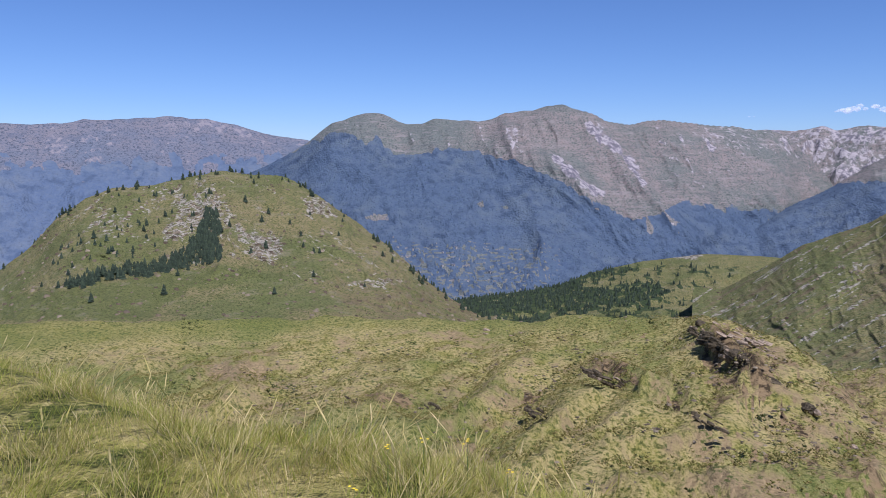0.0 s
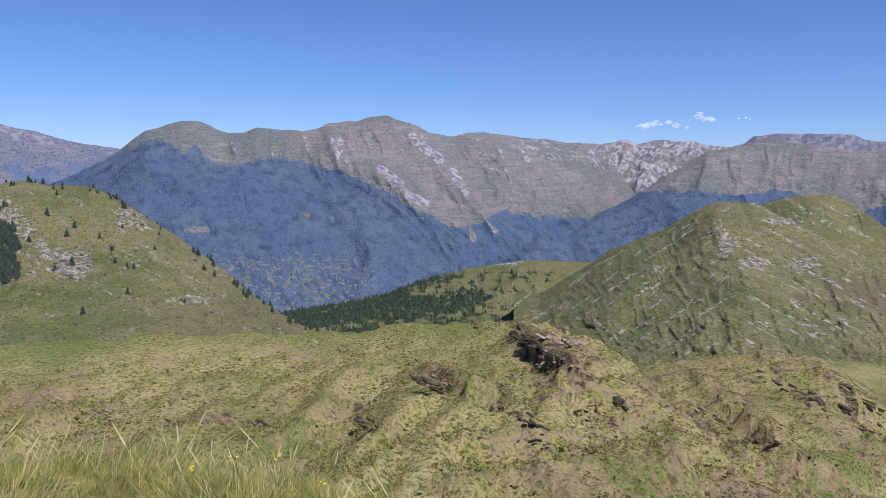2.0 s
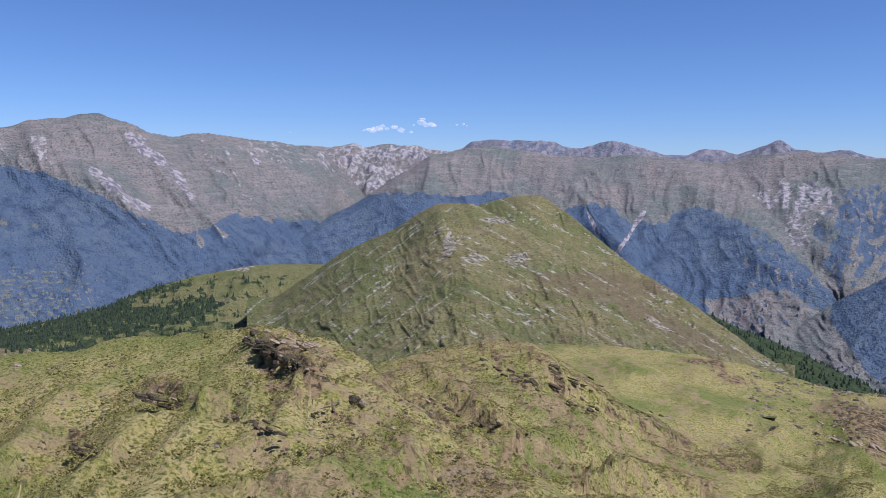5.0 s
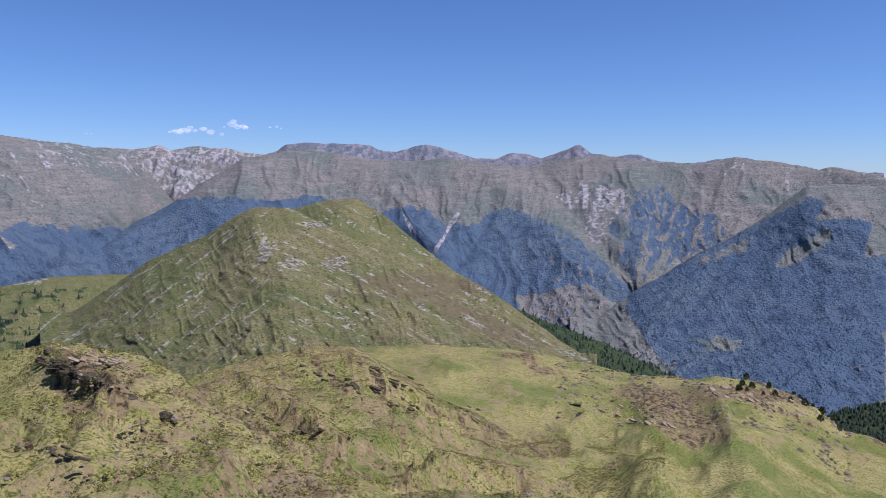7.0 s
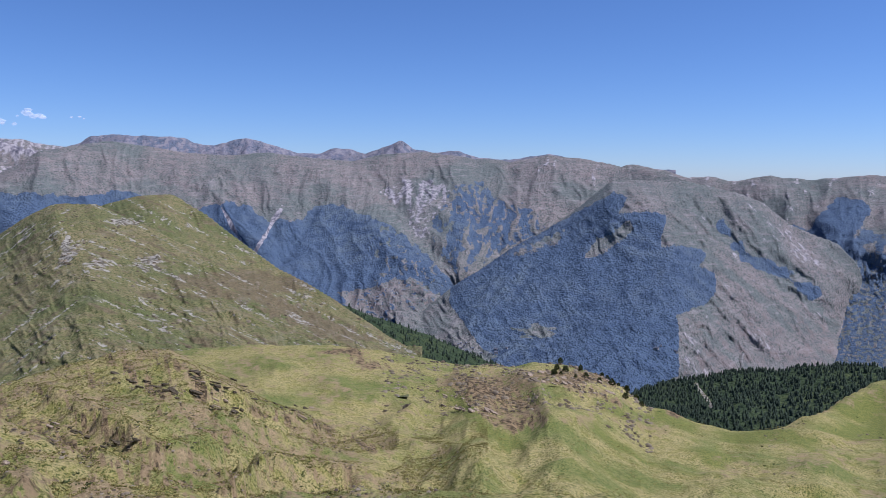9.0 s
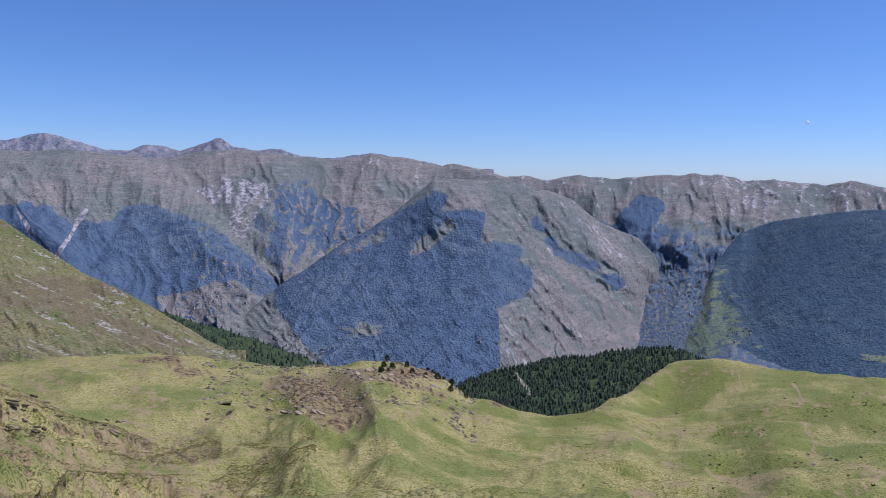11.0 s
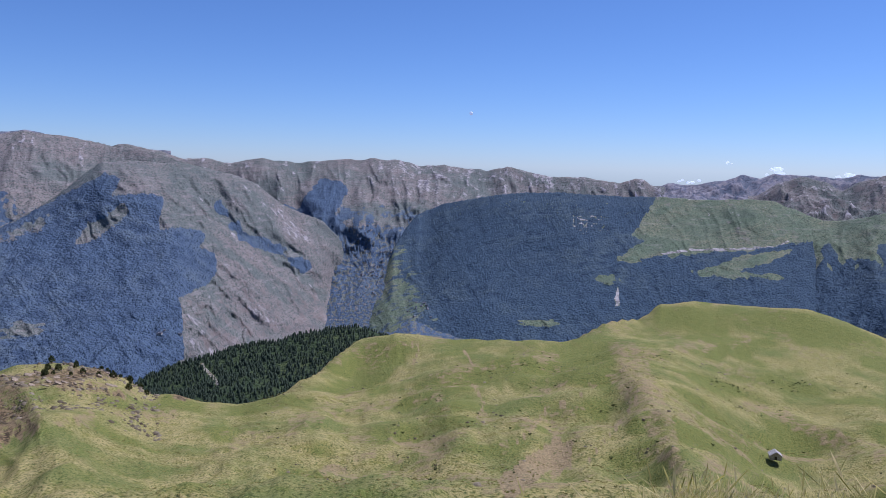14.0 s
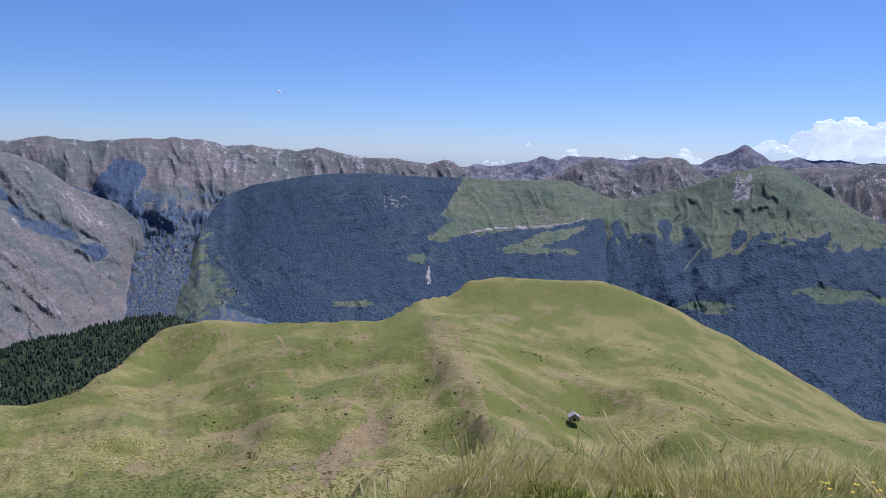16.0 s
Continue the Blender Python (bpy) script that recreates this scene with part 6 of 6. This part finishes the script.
dark_wood = plain("dark_weathered_wood", (0.05, 0.04, 0.035), 0.9, 0.4, 0.1)


def hut(b, el):
    r, z = meet(b, el, 150)
    thing = tagged(new("stone_hut"), "small dry-stone shepherd hut with slate roof on pasture", "hut")
    thing.matrix_basis = Matrix.Translation(at(b, r, z - 0.5)) @ pose(0, 0, 0, 0, 0, -b + 12)
    w, d, h = 2.1, 1.7, 1.8
    v, f = joined(box(-w, w, d - 0.5, d, 0, h), box(-w, -w + 0.5, -d, d - 0.5, 0, h), box(w - 0.5, w, -d, d - 0.5, 0, h),
                  box(-w + 0.5, -0.5, -d, -d + 0.5, 0, h), box(0.5, w - 0.5, -d, -d + 0.5, 0, h), box(-0.5, 0.5, -d, -d + 0.5, 1.5, h))
    part("wall", v, f, masonry, thing)
    gables = []
    for y0, y1 in ((-d, -d + 0.5), (d - 0.5, d)):
        gables.append(([(-w, y0, h), (w, y0, h), (0, y0, h + 1.4), (-w, y1, h), (w, y1, h), (0, y1, h + 1.4)], [(0, 1, 2), (5, 4, 3), (0, 2, 5, 3), (2, 1, 4, 5)]))
    v, f = joined(*gables)
    part("gable", v, f, masonry, thing)
    for side in (-1, 1):
        a, c = (side * (w + 0.35), h - 0.22), (0.0, h + 1.45)
        v = [(a[0], -d - 0.3, a[1]), (a[0], d + 0.3, a[1]), (c[0], d + 0.3, c[1]), (c[0], -d - 0.3, c[1])]
        v += [(x, y, q + 0.18) for x, y, q in v]
        part("roof", v, [(0, 1, 2, 3), (7, 6, 5, 4), (0, 4, 5, 1), (1, 5, 6, 2), (2, 6, 7, 3), (3, 7, 4, 0)], slates, thing)
    v, f = box(-0.5, 0.5, -d + 0.2, -d + 0.3, 0, 1.5)
    part("door", v, f, dark_wood, thing, "dark weathered wooden door")
    return thing


hut(118.30, -18.94)

# -- the houses of the valley --
plaster = plain("pale_house_plaster", (0.40, 0.36, 0.31), 0.9, 0.15, 2.0)
roofing = plain("grey_slate_roofing", (0.17, 0.17, 0.19), 0.8, 0.25, 2.0)
window_glass = plain("dark_house_windows", (0.05, 0.06, 0.08), 0.3, 0.2, 1.0)


def house(w, d, h):
    thing = tagged(new("house"), "pale village house with a grey slate roof", "house", "houses in the valley")
    v, f = box(-w, w, -d, d, -6, h)
    part("wall", v, f, plaster, thing)
    v = [(-w * 1.1, -d * 1.1, h), (w * 1.1, -d * 1.1, h), (w * 1.1, d * 1.1, h), (-w * 1.1, d * 1.1, h), (-w * 1.1, 0, h + d * 0.9), (w * 1.1, 0, h + d * 0.9)]
    part("roof", v, [(0, 1, 5, 4), (2, 3, 4, 5), (0, 4, 3), (1, 2, 5), (3, 2, 1, 0)], roofing, thing)
    for x in (-0.5, 0.5):
        v, f = box(w * x - 0.9, w * x + 0.9, -d - 0.08, -d + 0.02, h * 0.45, h * 0.8)
        part("window", v, f, window_glass, thing)
    return thing


first = [house(3.8, 2.6, 3.6), house(5.5, 3.0, 4.6), house(3.0, 2.6, 3.0)]


def village(land, want, count, seed):
    for p in sampled(land, want, count, seed):
        rnd = rng.uniform(0, 360)
        copy_thing(first[rng.randint(3)], Matrix.Translation(Vector(p)) @ pose(0, 0, 0, 0, 0, rnd))


village(END, lambda b, r, z, el, c: spot(b, el, 88.8, -4.9, 1.0, 0.5) + spot(b, el, 90.4, -6.6, 0.7, 0.6) + spot(b, el, 89.4, -8.4, 1.4, 1.2) + spot(b, el, 90.0, -10.2, 1.2, 0.6), 70, 301)
village(MIDDLE, lambda b, r, z, el, c: spot(b, el, 54.0, -8.9, 3.0, 0.8), 16, 302)
village(WEDGE, lambda b, r, z, el, c: spot(b, el, 61.5, -12.6, 1.6, 0.5) + spot(b, el, 74, -12.2, 1.0, 0.4), 26, 303)
village(MAIN, lambda b, r, z, el, c: spot(b, el, -1.0, -7.6, 3.5, 1.4), 14, 304)
village(DARK, lambda b, r, z, el, c: spot(b, el, 92.8, -10.6, 1.2, 0.8), 14, 305)
home = sampled(MAIN, lambda b, r, z, el, c: spot(b, el, -3.0, -8.0, 2.0, 1.0), 3, 306)
for k in range(3):
    first[k].matrix_basis = Matrix.Translation(Vector(home[k]))

# -- clouds and the moon --
vapour = tones("glowing_white_cloud", [(0.90, 0.90, 0.93), (0.93, 0.93, 0.95)], clear=0.3, metres=400.0)
# Emission added to whiten the cloud, replacing sunlight scattered inside it.
added_glow = vapour.node_tree.nodes["Principled BSDF"]
added_glow.inputs["Emission Color"].default_value = (0.86, 0.92, 1.0, 1)
added_glow.inputs["Emission Strength"].default_value = 0.55
thin_vapour = tones("glowing_thin_cloud", [(0.80, 0.78, 0.82), (0.85, 0.83, 0.87)], clear=0.3, metres=400.0)
veil = thin_vapour.node_tree
# The thin clouds get an added glow too, for light they would scatter.
veil.nodes["Principled BSDF"].inputs["Emission Color"].default_value = (0.86, 0.92, 1.0, 1)
veil.nodes["Principled BSDF"].inputs["Emission Strength"].default_value = 0.45
see_through, both = veil.nodes.new("ShaderNodeBsdfTransparent"), veil.nodes.new("ShaderNodeMixShader")
both.inputs[0].default_value = 0.7
veil.links.new(veil.nodes["Material Output"].inputs["Surface"].links[0].from_socket, both.inputs[1])
veil.links.new(see_through.outputs[0], both.inputs[2])
veil.links.new(both.outputs[0], veil.nodes["Material Output"].inputs["Surface"])


def cloud(b, el, wide, high, puffs, seed, reach=4930.0):
    rnd = random.Random(seed)
    thing = tagged(new("cloud"), "small white fair-weather cloud low over the mountains", "cloud", "clouds over the ridges")
    thing.matrix_basis = Matrix.Translation(at(b, reach, reach * up(el))) @ pose(0, 0, 0, 0, 0, -b)
    for k in range(puffs):
        x = rnd.uniform(-0.5, 0.5)
        top = (1 - (2 * x) ** 2) ** 0.5
        size = high * rnd.uniform(0.15, 0.34) * (0.35 + 0.65 * top)
        centre = Vector((x * wide, rnd.uniform(-10, 10), rnd.uniform(0.0, 0.7) * high * top))
        bm = bmesh.new()
        bmesh.ops.create_icosphere(bm, subdivisions=4, radius=size)
        for v in bm.verts:
            n = noise.fractal(v.co / (size * 0.8) + Vector((k * 3.1, seed, 0)), 0.7, 2.0, 5)
            v.co = v.co * (1 + 0.4 * n)
            v.co = Vector((v.co.x * 1.4, v.co.y * 0.35, v.co.z * 0.8)) + centre
        mesh = bpy.data.meshes.new("puff")
        bm.to_mesh(mesh)
        bm.free()
        mesh.polygons.foreach_set("use_smooth", np.ones(len(mesh.polygons), bool))
        mesh.materials.append(thin_vapour if b < 60 else vapour)
        new("puff", mesh).parent = thing
    return thing


cloud(27.80, 3.26, 222, 50, 9, 1)
cloud(30.79, 3.64, 136, 57, 7, 2)
cloud(33.51, 3.65, 107, 21, 5, 3)
cloud(21.35, 2.99, 43, 14, 3, 4)
cloud(28.21, 3.16, 322, 50, 9, 5)
cloud(134.50, 0.55, 429, 215, 46, 6)
cloud(137.06, 0.7, 286, 190, 26, 7)
cloud(130.94, 0.53, 250, 86, 12, 8)
cloud(117.23, -0.13, 107, 57, 6, 9)
cloud(124.90, -0.06, 107, 72, 7, 10)
cloud(121.52, -0.20, 122, 43, 5, 11)
cloud(111.89, -0.81, 179, 32, 6, 12)
cloud(114.21, 0.52, 50, 25, 4, 13)
cloud(126.50, -0.44, 215, 50, 6, 14)

moon_rock = plain("glowing_moon", (0.62, 0.62, 0.64), 1.0, 0.2, 4.0)
# Sunlit brightness of the moon is added as a glow of its surface.
glow = moon_rock.node_tree.nodes["Principled BSDF"]
glow.inputs["Emission Color"].default_value = (0.75, 0.82, 1.0, 1)
glow.inputs["Emission Strength"].default_value = 0.3
bm = bmesh.new()
bmesh.ops.create_uvsphere(bm, u_segments=32, v_segments=16, radius=11.0)
mesh = bpy.data.meshes.new("moon")
bm.to_mesh(mesh)
bm.free()
mesh.polygons.foreach_set("use_smooth", np.ones(len(mesh.polygons), bool))
mesh.materials.append(moon_rock)
moon = new("moon", mesh)
moon.matrix_basis = Matrix.Translation(at(96.10, 4850, 4850 * up(3.80)))
tagged(moon, "pale daytime moon in the blue sky", "moon")

def steep(b, r):
    tilt = (ground_height(b, r + 5) - ground_height(b, r - 5)) / 10
    return step(0.0, 0.22, tilt) * step(-0.25, 0.2, fbm(b * 0.5, r / 18, 3, 135)) + 0.02


ground_litter("shrubs", TUFT, 9000, 74, 140, 130, 520, 0.5, 1.9, 0.45, shrub_tones, "dark heather and dwarf shrubs on the pasture", "shrubs", 88, steep)
ground_litter("stones", ROCK, 900, 80, 140, 120, 480, 0.3, 1.6, 0.5, stone_tones, "grey stones scattered on the pasture", "stones", 89, clumped)
